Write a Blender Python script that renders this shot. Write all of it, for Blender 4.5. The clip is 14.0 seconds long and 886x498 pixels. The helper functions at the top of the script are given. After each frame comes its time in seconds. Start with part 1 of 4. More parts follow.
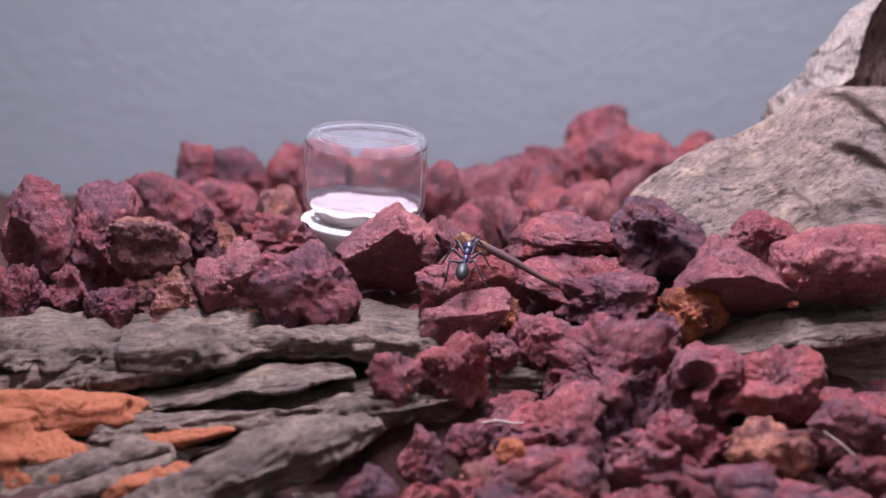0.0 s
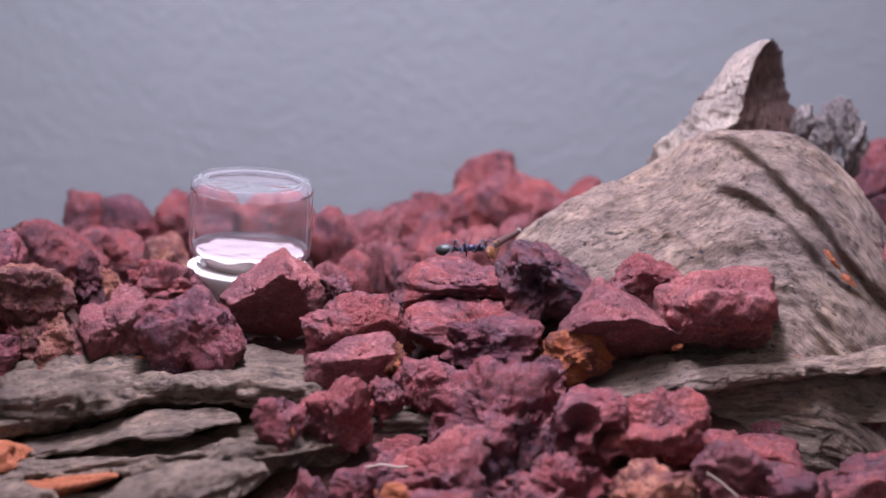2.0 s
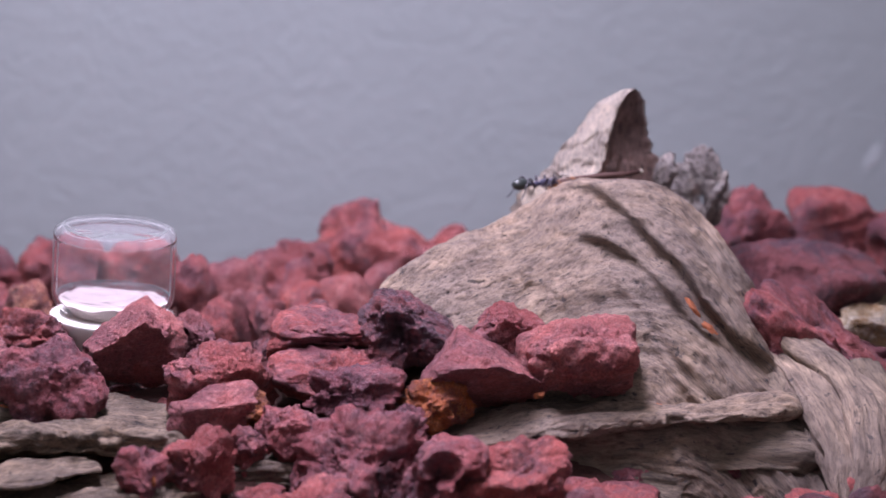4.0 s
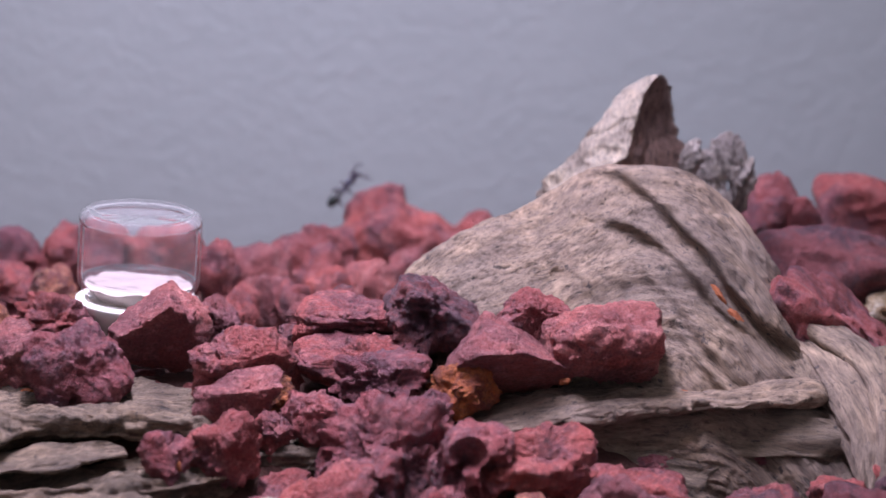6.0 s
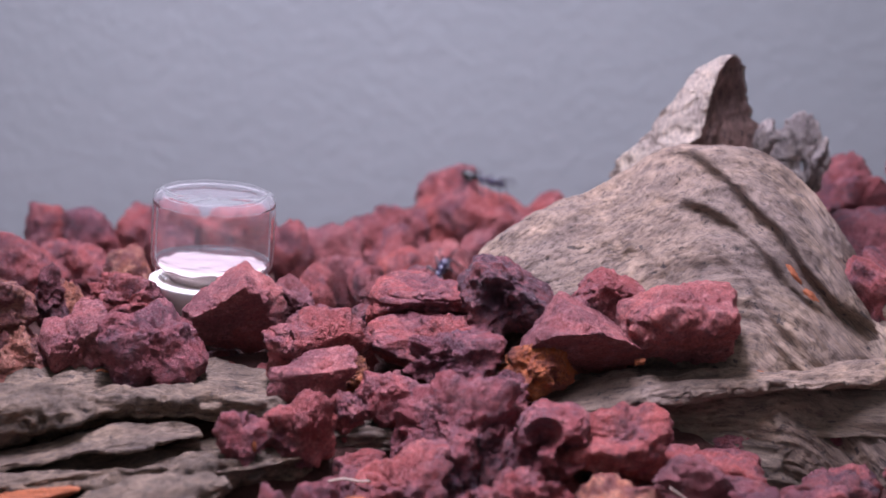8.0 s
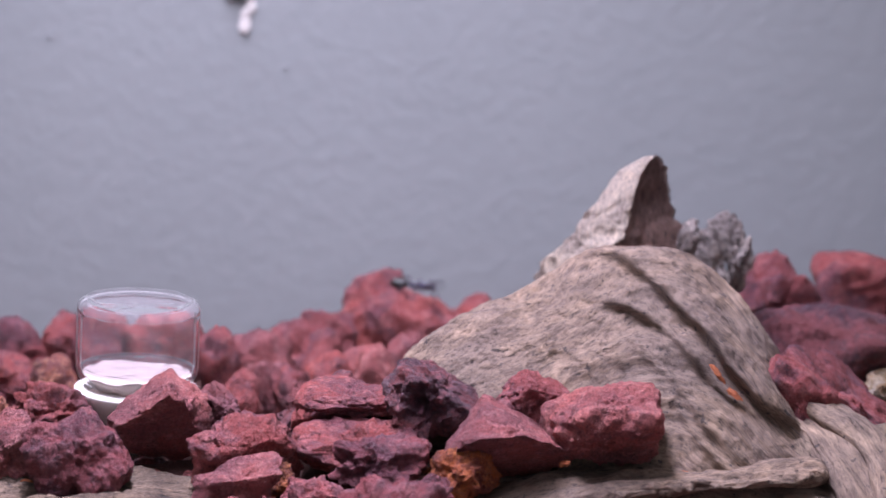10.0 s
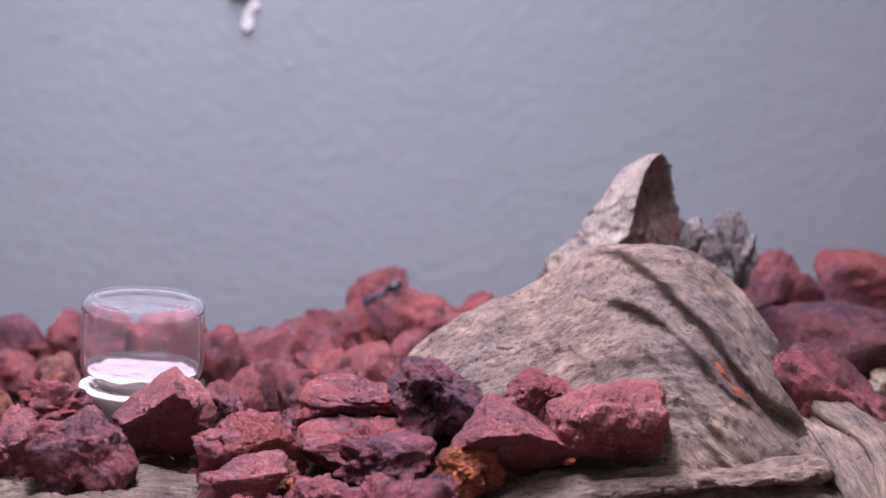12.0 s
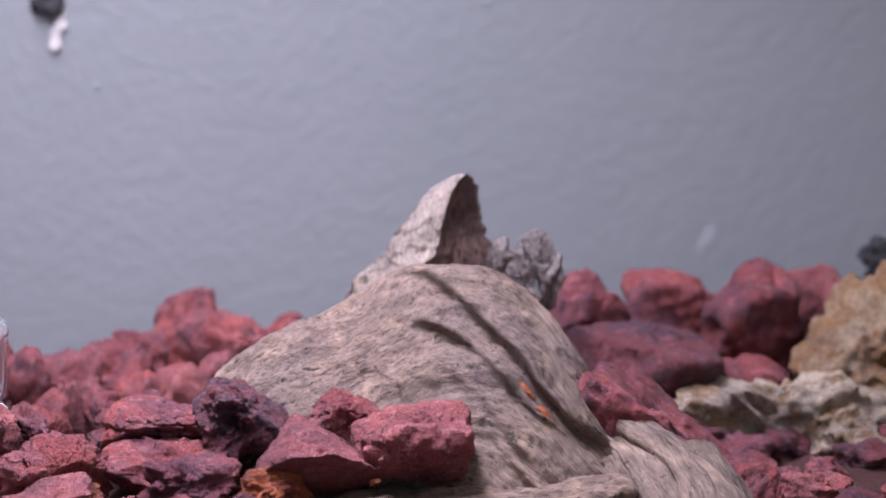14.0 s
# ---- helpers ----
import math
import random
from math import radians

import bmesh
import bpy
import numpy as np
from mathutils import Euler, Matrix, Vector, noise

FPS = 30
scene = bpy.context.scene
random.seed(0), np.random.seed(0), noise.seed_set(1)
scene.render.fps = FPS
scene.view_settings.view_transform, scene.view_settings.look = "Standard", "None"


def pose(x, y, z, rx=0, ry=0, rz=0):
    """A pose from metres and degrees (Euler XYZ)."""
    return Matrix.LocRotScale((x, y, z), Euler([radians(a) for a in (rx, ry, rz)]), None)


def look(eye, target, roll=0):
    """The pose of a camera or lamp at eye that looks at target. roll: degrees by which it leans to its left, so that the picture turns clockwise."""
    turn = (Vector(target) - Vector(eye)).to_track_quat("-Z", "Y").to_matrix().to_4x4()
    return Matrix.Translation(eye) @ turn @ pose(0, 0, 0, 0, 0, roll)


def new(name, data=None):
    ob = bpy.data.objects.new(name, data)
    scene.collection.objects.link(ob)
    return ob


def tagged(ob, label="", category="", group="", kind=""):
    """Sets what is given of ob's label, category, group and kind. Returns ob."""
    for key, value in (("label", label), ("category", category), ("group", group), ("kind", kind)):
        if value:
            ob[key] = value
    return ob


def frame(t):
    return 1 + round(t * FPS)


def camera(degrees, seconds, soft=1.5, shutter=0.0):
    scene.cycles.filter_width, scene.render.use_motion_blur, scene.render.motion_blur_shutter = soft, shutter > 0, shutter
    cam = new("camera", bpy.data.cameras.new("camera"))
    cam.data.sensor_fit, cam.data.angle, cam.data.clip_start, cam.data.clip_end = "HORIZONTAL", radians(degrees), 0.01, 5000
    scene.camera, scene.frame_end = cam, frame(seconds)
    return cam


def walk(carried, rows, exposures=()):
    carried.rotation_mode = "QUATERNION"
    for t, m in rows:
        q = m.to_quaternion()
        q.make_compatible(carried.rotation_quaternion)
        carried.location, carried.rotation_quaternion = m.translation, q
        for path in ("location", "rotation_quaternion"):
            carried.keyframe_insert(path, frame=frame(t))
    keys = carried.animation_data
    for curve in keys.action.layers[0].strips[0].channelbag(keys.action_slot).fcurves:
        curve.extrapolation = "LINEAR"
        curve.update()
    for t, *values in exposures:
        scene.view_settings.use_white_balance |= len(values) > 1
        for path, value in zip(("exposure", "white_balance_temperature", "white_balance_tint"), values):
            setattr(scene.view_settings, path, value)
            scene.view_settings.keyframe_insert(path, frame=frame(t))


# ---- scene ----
# Lengths are in millimetres unless a name says otherwise; MM turns them into metres.
MM = 0.001
cam = camera(16.0, 14.0, soft=1.4)
cam.data.dof.use_dof, cam.data.dof.focus_distance, cam.data.dof.aperture_fstop = True, 0.440, 25.0
ROWS = [
    (0.0, -2.87, 0.46, 103.64, 79.273, 0.063, 1.930),
    (0.5, -1.56, -0.26, 103.58, 79.909, 0.385, 1.758),
    (1.0, -2.01, -0.42, 103.54, 80.023, 0.411, 1.692),
    (1.5, -1.48, 0.13, 102.73, 80.065, 0.168, 1.274),
    (2.0, 0.19, 0.32, 102.34, 80.254, 0.068, 0.212),
    (2.5, -0.17, -0.07, 102.68, 80.259, -0.208, -0.279),
    (3.0, 1.54, 0.60, 102.51, 80.354, -0.185, -0.984),
    (3.2, 2.12, 0.26, 103.13, 80.580, 0.030, -1.440),
    (5.3, 1.90, -0.86, 102.94, 81.223, -0.771, -2.518),
    (5.5, 2.35, -0.71, 103.12, 80.994, -0.541, -2.336),
    (6.0, 1.37, -0.12, 103.06, 80.790, -0.461, -1.596),
    (6.5, -0.51, 0.04, 102.98, 80.633, -0.381, -0.691),
    (7.0, -1.70, 0.12, 102.73, 80.562, -0.241, -0.157),
    (7.5, -1.23, 0.02, 102.72, 80.546, -0.142, -0.234),
    (8.0, -0.41, 0.58, 102.43, 80.492, -0.231, -0.504),
    (8.5, 1.15, 0.86, 102.69, 80.967, -0.009, -1.267),
    (9.0, 1.63, 0.05, 103.28, 81.910, 0.182, -1.461),
    (9.2, 2.58, 0.00, 103.12, 82.280, 0.286, -1.459),
    (11.5, 1.94, -0.48, 103.21, 82.314, 0.463, -1.732),
    (12.0, 1.40, -0.26, 102.98, 82.294, 0.436, -1.685),
    (12.5, 1.67, -0.50, 103.23, 82.187, 0.477, -1.724),
    (13.0, 2.13, 0.25, 103.30, 82.138, 0.576, -1.842),
    (13.5, 3.45, 0.25, 102.99, 82.137, 0.308, -3.615),
    (14.0, 4.16, -0.18, 103.06, 82.635, 0.161, -4.859),
]
walk(cam, [(t, pose(x * MM, y * MM, z * MM, rx, ry, rz)) for t, x, y, z, rx, ry, rz in ROWS])

# ---------------------------------------------------------------- light
world = bpy.data.worlds.new("room_light")
world.use_nodes = True
scene.world = world
world.node_tree.nodes["Background"].inputs[0].default_value = (0.86, 0.83, 1.0, 1)
world.node_tree.nodes["Background"].inputs[1].default_value = 0.43
scene.view_settings.exposure = 0.0


def area_lamp(name, m, sx, sy, watts, colour):
    data = bpy.data.lights.new(name, "AREA")
    data.shape, data.size, data.size_y, data.energy, data.color = "RECTANGLE", sx, sy, watts, colour
    data.spread = radians(114)
    ob = new(name, data)
    ob.matrix_world = m
    return ob


area_lamp("led_lamp", look((-0.028, 0.478, 0.270), (-0.008, 0.480, 0.0)), 0.38, 0.035, 1.30, (1.0, 0.93, 1.22))


# ---------------------------------------------------------------- materials
def material(name, rough=0.8, metal=0.0):
    mat = bpy.data.materials.new(name)
    mat.use_nodes = True
    tree = mat.node_tree
    bsdf = tree.nodes["Principled BSDF"]
    bsdf.inputs["Roughness"].default_value = rough
    bsdf.inputs["Metallic"].default_value = metal
    return mat, tree, bsdf


def node(tree, kind, **values):
    n = tree.nodes.new(kind)
    for key, value in values.items():
        n.inputs[key.replace("_", " ")].default_value = value
    return n


def coords(tree, stretch=(1, 1, 1)):
    """Object coordinates, shifted by a random amount for each object, so that no two alike pieces match."""
    tc = tree.nodes.new("ShaderNodeTexCoord")
    info = tree.nodes.new("ShaderNodeObjectInfo")
    add = tree.nodes.new("ShaderNodeVectorMath")
    mul = tree.nodes.new("ShaderNodeVectorMath")
    mul.operation = "MULTIPLY"
    mul.inputs[1].default_value = stretch
    tree.links.new(tc.outputs["Object"], add.inputs[0])
    tree.links.new(info.outputs["Random"], add.inputs[1])
    tree.links.new(add.outputs[0], mul.inputs[0])
    return mul.outputs[0]


def noise_at(tree, vec, scale, detail=6.0, rough=0.6):
    n = node(tree, "ShaderNodeTexNoise", Scale=scale, Detail=detail, Roughness=rough)
    tree.links.new(vec, n.inputs["Vector"])
    return n.outputs["Fac"]


def ramp(tree, fac, stops):
    r = tree.nodes.new("ShaderNodeValToRGB")
    while len(r.color_ramp.elements) < len(stops):
        r.color_ramp.elements.new(0.5)
    for e, (pos, col) in zip(r.color_ramp.elements, stops):
        e.position, e.color = pos, (*col, 1)
    tree.links.new(fac, r.inputs[0])
    return r.outputs[0]


def mix(tree, fac, a, b, mode="MIX"):
    m = tree.nodes.new("ShaderNodeMix")
    m.data_type, m.blend_type = "RGBA", mode
    for sock, val in ((0, fac), (6, a), (7, b)):
        if isinstance(val, (int, float)):
            m.inputs[sock].default_value = val
        elif isinstance(val, tuple):
            m.inputs[sock].default_value = (*val, 1)
        else:
            tree.links.new(val, m.inputs[sock])
    return m.outputs[2]


def bump(tree, bsdf, heights, metres=0.0003):
    prev = None
    for fac, strength in heights:
        b = node(tree, "ShaderNodeBump", Strength=strength, Distance=metres)
        tree.links.new(fac, b.inputs["Height"])
        if prev is not None:
            tree.links.new(prev, b.inputs["Normal"])
        prev = b.outputs[0]
    tree.links.new(prev, bsdf.inputs["Normal"])


def lava(name, main, second, dust, gloss=0.5, amount=0.5):
    """Lava stone: broken dull faces, patches of a darker, glossier crust, pale dust on the high points and fine bubbles
    whose shade is put into the colour.
    """
    mat, tree, bsdf = material(name, 0.8)
    v = coords(tree)
    big = noise_at(tree, v, 120, 6, 0.7)
    mid = noise_at(tree, v, 520, 6, 0.7)
    tone = noise_at(tree, v, 75, 3, 0.5)
    fine = noise_at(tree, v, 2300, 5, 0.75)
    crust = ramp(tree, big, [(0.50 - 0.06 * amount, (0, 0, 0)), (0.58 - 0.02 * amount, (1, 1, 1))])
    c = mix(tree, crust, main, second)
    c = mix(tree, ramp(tree, mid, [(0.50, (0, 0, 0)), (0.64, (0.9, 0.9, 0.9))]), c, dust)
    c = mix(tree, 0.8, c, ramp(tree, tone, [(0.34, (0.72, 0.70, 0.78)), (0.50, (1.0, 1.0, 1.0)), (0.66, (1.22, 1.16, 1.08))]), "MULTIPLY")
    c = mix(tree, 0.7, c, ramp(tree, fine, [(0.32, (0.32, 0.30, 0.34)), (0.50, (1.0, 1.0, 1.0)), (0.72, (1.45, 1.42, 1.42))]), "MULTIPLY")
    info = tree.nodes.new("ShaderNodeObjectInfo")
    c = mix(tree, 1.0, c, ramp(tree, info.outputs["Random"], [(0.0, (0.80, 0.82, 0.88)), (0.5, (1.0, 1.0, 1.0)), (1.0, (1.2, 1.18, 1.12))]), "MULTIPLY")
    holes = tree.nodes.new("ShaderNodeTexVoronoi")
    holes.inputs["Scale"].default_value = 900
    wob = tree.nodes.new("ShaderNodeVectorMath")
    scaled = tree.nodes.new("ShaderNodeVectorMath")
    scaled.operation = "SCALE"
    scaled.inputs["Scale"].default_value = 0.0011
    tree.links.new(mid, scaled.inputs[0])
    tree.links.new(v, wob.inputs[0])
    tree.links.new(scaled.outputs[0], wob.inputs[1])
    tree.links.new(wob.outputs[0], holes.inputs["Vector"])
    pit = ramp(tree, holes.outputs["Distance"], [(0.10, (0, 0, 0)), (0.36, (1, 1, 1))])
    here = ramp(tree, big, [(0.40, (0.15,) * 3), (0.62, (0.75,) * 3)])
    # shade inside the bubbles, multiplied into the colour where the bump sinks
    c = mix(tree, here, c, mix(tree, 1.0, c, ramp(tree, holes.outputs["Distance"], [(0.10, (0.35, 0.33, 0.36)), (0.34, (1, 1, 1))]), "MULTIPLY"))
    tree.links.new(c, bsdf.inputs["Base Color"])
    shine = ramp(tree, fine, [(0.66, (1, 1, 1)), (0.72, (0.35,) * 3)])
    tree.links.new(mix(tree, 1.0, ramp(tree, big, [(0.44, (0.92,) * 3), (0.60, (gloss,) * 3)]), shine, "MULTIPLY"), bsdf.inputs["Roughness"])
    bump(tree, bsdf, [(mid, 1.0), (pit, 0.75), (fine, 1.0)], 0.0016)
    return mat


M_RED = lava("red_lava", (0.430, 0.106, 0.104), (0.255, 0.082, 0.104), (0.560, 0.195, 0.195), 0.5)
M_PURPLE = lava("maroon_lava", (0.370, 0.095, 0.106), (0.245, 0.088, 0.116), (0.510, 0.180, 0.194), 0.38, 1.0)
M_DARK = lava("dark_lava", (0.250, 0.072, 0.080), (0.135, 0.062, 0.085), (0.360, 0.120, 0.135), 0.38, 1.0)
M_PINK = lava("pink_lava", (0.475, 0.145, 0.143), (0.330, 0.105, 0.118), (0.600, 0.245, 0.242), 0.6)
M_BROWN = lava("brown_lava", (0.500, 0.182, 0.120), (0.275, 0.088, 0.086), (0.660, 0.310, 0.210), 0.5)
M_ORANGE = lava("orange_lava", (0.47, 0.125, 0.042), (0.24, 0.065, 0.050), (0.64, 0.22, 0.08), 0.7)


def wood(name, light, dark, streak, stretch, marks=1.0, depth=1.0):
    mat, tree, bsdf = material(name, 0.85)
    flat = coords(tree)
    wobble = noise_at(tree, flat, 45, 3)
    along = tree.nodes.new("ShaderNodeAttribute")
    along.attribute_name = "grain"
    v = tree.nodes.new("ShaderNodeVectorMath")
    v.operation = "MULTIPLY"
    v.inputs[1].default_value = stretch
    tree.links.new(along.outputs["Vector"], v.inputs[0])
    v = v.outputs[0]
    bent = tree.nodes.new("ShaderNodeVectorMath")
    scaled = tree.nodes.new("ShaderNodeVectorMath")
    scaled.operation = "SCALE"
    scaled.inputs["Scale"].default_value = 0.003
    tree.links.new(wobble, scaled.inputs[0])
    tree.links.new(v, bent.inputs[0])
    tree.links.new(scaled.outputs[0], bent.inputs[1])
    v = bent.outputs[0]
    big = noise_at(tree, flat, 60, 5)
    grain = noise_at(tree, v, 900, 8, 0.75)
    fine = noise_at(tree, v, 1900, 6, 0.75)
    crack = noise_at(tree, v, 700, 4, 0.6)
    speck = noise_at(tree, flat, 620, 5, 0.62)
    patch = noise_at(tree, flat, 170, 4, 0.6)
    c = mix(tree, ramp(tree, grain, [(0.36, (0, 0, 0)), (0.60, (1, 1, 1))]), dark, light)
    c = mix(tree, ramp(tree, big, [(0.42, (0, 0, 0)), (0.60, (0.9,) * 3)]), c, streak)
    c = mix(tree, 0.8, c, ramp(tree, patch, [(0.36, (0.66, 0.64, 0.66)), (0.52, (1, 1, 1)), (0.68, (1.25, 1.22, 1.16))]), "MULTIPLY")
    c = mix(tree, 0.85 * depth, c, ramp(tree, fine, [(0.34, (0.30, 0.28, 0.29)), (0.50, (1, 1, 1)), (0.72, (1.45, 1.4, 1.34))]), "MULTIPLY")
    c = mix(tree, ramp(tree, speck, [(0.63, (0, 0, 0)), (0.67, (0.9 * marks,) * 3)]), c, (0.06, 0.05, 0.055))
    c = mix(tree, ramp(tree, crack, [(0.31, (0.9 * marks,) * 3), (0.36, (0, 0, 0))]), c, (0.05, 0.04, 0.04))
    tree.links.new(c, bsdf.inputs["Base Color"])
    split = ramp(tree, crack, [(0.28, (0, 0, 0)), (0.40, (1, 1, 1))])
    bump(tree, bsdf, [(grain, 1.0 * depth), (split, 0.8 * depth), (fine, 0.9 * depth)], 0.0012)
    return mat


M_WOOD = wood("weathered_wood", (0.47, 0.335, 0.245), (0.22, 0.160, 0.130), (0.28, 0.208, 0.172), (0.42, 1.0, 1.0), 0.9, 0.9)
M_STRAND = wood("pale_strand_wood", (0.45, 0.33, 0.245), (0.19, 0.138, 0.112), (0.27, 0.20, 0.16), (0.18, 1.0, 1.0), 0.8, 0.8)
M_ROOT = wood("dark_root_wood", (0.40, 0.30, 0.225), (0.17, 0.125, 0.10), (0.26, 0.195, 0.15), (0.2, 1.0, 1.0), 0.9, 0.9)
M_SLAB = wood("grey_bark_wood", (0.36, 0.258, 0.188), (0.12, 0.086, 0.067), (0.19, 0.138, 0.106), (0.3, 1.0, 1.0), 0.8, 0.9)
M_BARK = wood("pale_bark", (0.74, 0.63, 0.53), (0.50, 0.41, 0.34), (0.62, 0.52, 0.44), (0.4, 1.0, 1.0), 0.3)
M_BARKIN = wood("brown_bark_inside", (0.44, 0.28, 0.25), (0.24, 0.15, 0.135), (0.34, 0.22, 0.20), (0.3, 1.0, 1.0))
M_LIME = lava("cream_limestone", (0.70, 0.58, 0.42), (0.40, 0.24, 0.11), (0.74, 0.66, 0.54))
M_LIMEBROWN = lava("ochre_limestone", (0.46, 0.26, 0.12), (0.60, 0.46, 0.30), (0.50, 0.36, 0.24))


def sand_material(name, a, b):
    mat, tree, bsdf = material(name, 0.95)
    v = coords(tree)
    grain = noise_at(tree, v, 1900, 4, 0.8)
    big = noise_at(tree, v, 150, 5)
    c = mix(tree, big, a, b)
    c = mix(tree, 0.8, c, ramp(tree, grain, [(0.3, (0.5, 0.45, 0.45)), (0.5, (1, 1, 1)), (0.75, (1.35, 1.3, 1.25))]), "MULTIPLY")
    tree.links.new(c, bsdf.inputs["Base Color"])
    bump(tree, bsdf, [(big, 0.5), (grain, 1.0)], 0.0012)
    return mat


M_SAND = sand_material("orange_sand", (0.50, 0.140, 0.058), (0.60, 0.205, 0.095))
M_SOIL = sand_material("dark_red_grit", (0.07, 0.028, 0.026), (0.12, 0.042, 0.03))


def wall_material():
    mat, tree, bsdf = material("grey_painted_board", 0.55)
    v = coords(tree)
    a = noise_at(tree, v, 420, 5, 0.6)
    b = noise_at(tree, v, 25, 4)
    c = mix(tree, b, (0.322, 0.354, 0.364), (0.374, 0.406, 0.412))
    tree.links.new(c, bsdf.inputs["Base Color"])
    bump(tree, bsdf, [(a, 0.18)], 0.0012)
    return mat


M_WALL = wall_material()


def plain(name, colour, rough=0.5, metal=0.0, vary=0.12, scale=400):
    mat, tree, bsdf = material(name, rough, metal)
    n = noise_at(tree, coords(tree), scale, 4)
    lo = tuple(c * (1 - vary) for c in colour)
    hi = tuple(min(1, c * (1 + vary)) for c in colour)
    tree.links.new(mix(tree, n, lo, hi), bsdf.inputs["Base Color"])
    return mat


M_WHITE = plain("white_plastic", (0.90, 0.87, 0.83), 0.4, 0, 0.05)
M_CREAM = plain("cream_wick", (0.46, 0.41, 0.37), 0.7, 0, 0.12, 700)
M_BLACK = plain("black_plastic", (0.03, 0.03, 0.032), 0.5)
M_TABLE = plain("table_laminate", (0.35, 0.33, 0.31), 0.5, 0, 0.1, 60)


def glass_material(name, haze_low, haze_high, ior, tint, rough):
    """Thin, slightly hazy glass: clear, with gloss that grows towards the rims."""
    mat, tree, bsdf = material(name, 0.5)
    nodes, links = tree.nodes, tree.links
    out = nodes["Material Output"]
    clear = nodes.new("ShaderNodeBsdfTransparent")
    clear.inputs[0].default_value = (*tint, 1)
    haze = nodes.new("ShaderNodeAddShader")
    for k, kind in enumerate(("ShaderNodeBsdfDiffuse", "ShaderNodeBsdfTranslucent")):
        half = nodes.new(kind)
        half.inputs[0].default_value = (0.62, 0.61, 0.63, 1)
        links.new(half.outputs[0], haze.inputs[k])
    gloss = nodes.new("ShaderNodeBsdfGlossy")
    gloss.inputs["Roughness"].default_value = rough
    fres = nodes.new("ShaderNodeFresnel")
    fres.inputs[0].default_value = ior
    smudge = noise_at(tree, coords(tree), 260, 4)
    part = ramp(tree, smudge, [(0.35, (haze_low,) * 3), (0.75, (haze_high,) * 3)])
    m1, m2 = nodes.new("ShaderNodeMixShader"), nodes.new("ShaderNodeMixShader")
    links.new(part, m1.inputs[0])
    links.new(clear.outputs[0], m1.inputs[1])
    links.new(haze.outputs[0], m1.inputs[2])
    links.new(fres.outputs[0], m2.inputs[0])
    links.new(m1.outputs[0], m2.inputs[1])
    links.new(gloss.outputs[0], m2.inputs[2])
    links.new(m2.outputs[0], out.inputs["Surface"])
    return mat


M_GLASS = glass_material("clear_glass", 0.012, 0.04, 1.018, (0.985, 0.975, 0.98), 0.38)
M_GLASSRING = glass_material("thick_glass", 0.014, 0.045, 1.022, (0.98, 0.97, 0.98), 0.28)
# the water's mauve tint stands in for the red stones mirrored in it
M_WATER = glass_material("mauve_tinted_water", 0.005, 0.02, 1.026, (0.80, 0.74, 0.80), 0.06)


# ---------------------------------------------------------------- mesh helpers
def mesh_object(name, verts, faces, mat, parent=None, smooth=True):
    """One mesh object from an array of places in millimetres."""
    me = bpy.data.meshes.new(name)
    me.from_pydata((np.asarray(verts) * MM).tolist(), [], faces)
    me.polygons.foreach_set("use_smooth", [smooth] * len(me.polygons))
    me.materials.append(mat)
    me.update()
    ob = new(name, me)
    if parent is not None:
        ob.parent = parent
    return ob


def wood_object(name, shape, mat, parent=None):
    """A wooden mesh that carries the run of its grain: metres along it, across it and into it."""
    v, f, g = shape
    ob = mesh_object(name, v, f, mat, parent)
    ob.data.attributes.new("grain", "FLOAT_VECTOR", "POINT").data.foreach_set("vector", (np.asarray(g) * MM).ravel())
    return ob


def empty(name, x, y, z):
    ob = new(name)
    ob.location = (x * MM, y * MM, z * MM)
    return ob


def hash3(i, seed):
    """Pseudo-random numbers in [0, 1) for whole-number cells."""
    h = (i[..., 0] * 374761393 + i[..., 1] * 668265263 + i[..., 2] * 2147483647 + seed * 974711) & 0xFFFFFFFF
    h = ((h ^ (h >> 13)) * 1274126177) & 0xFFFFFFFF
    h = ((h ^ (h >> 16)) * 2246822519) & 0xFFFFFFFF
    return (h ^ (h >> 15)) / 4294967296.0


def value_noise(p, seed=0):
    i = np.floor(p).astype(np.int64)
    f = p - i
    f = f * f * f * (f * (f * 6 - 15) + 10)
    total = np.zeros(len(p))
    for dx in (0, 1):
        for dy in (0, 1):
            for dz in (0, 1):
                w = (f[:, 0] if dx else 1 - f[:, 0]) * (f[:, 1] if dy else 1 - f[:, 1]) * (f[:, 2] if dz else 1 - f[:, 2])
                total += w * hash3(i + np.array((dx, dy, dz)), seed)
    return total * 2 - 1


def fbm(p, wave, octaves=4, seed=0, gain=0.5):
    total, amp, q = np.zeros(len(p)), 1.0, np.asarray(p) / wave
    for k in range(octaves):
        total += amp * value_noise(q + 17.3 * k, seed + k)
        q, amp = q * 2.03, amp * gain
    return total


def worley(p, cell, seed=0):
    """Distance to the nearest of scattered centres, in cells."""
    q = np.asarray(p) / cell
    i = np.floor(q).astype(np.int64)
    best = np.full(len(q), 9.0)
    for dx in (-1, 0, 1):
        for dy in (-1, 0, 1):
            for dz in (-1, 0, 1):
                c = i + np.array((dx, dy, dz))
                pts = c + np.stack([hash3(c, seed + k) for k in (11, 23, 37)], axis=1)
                best = np.minimum(best, np.linalg.norm(q - pts, axis=1))
    return best


SPHERES = {}


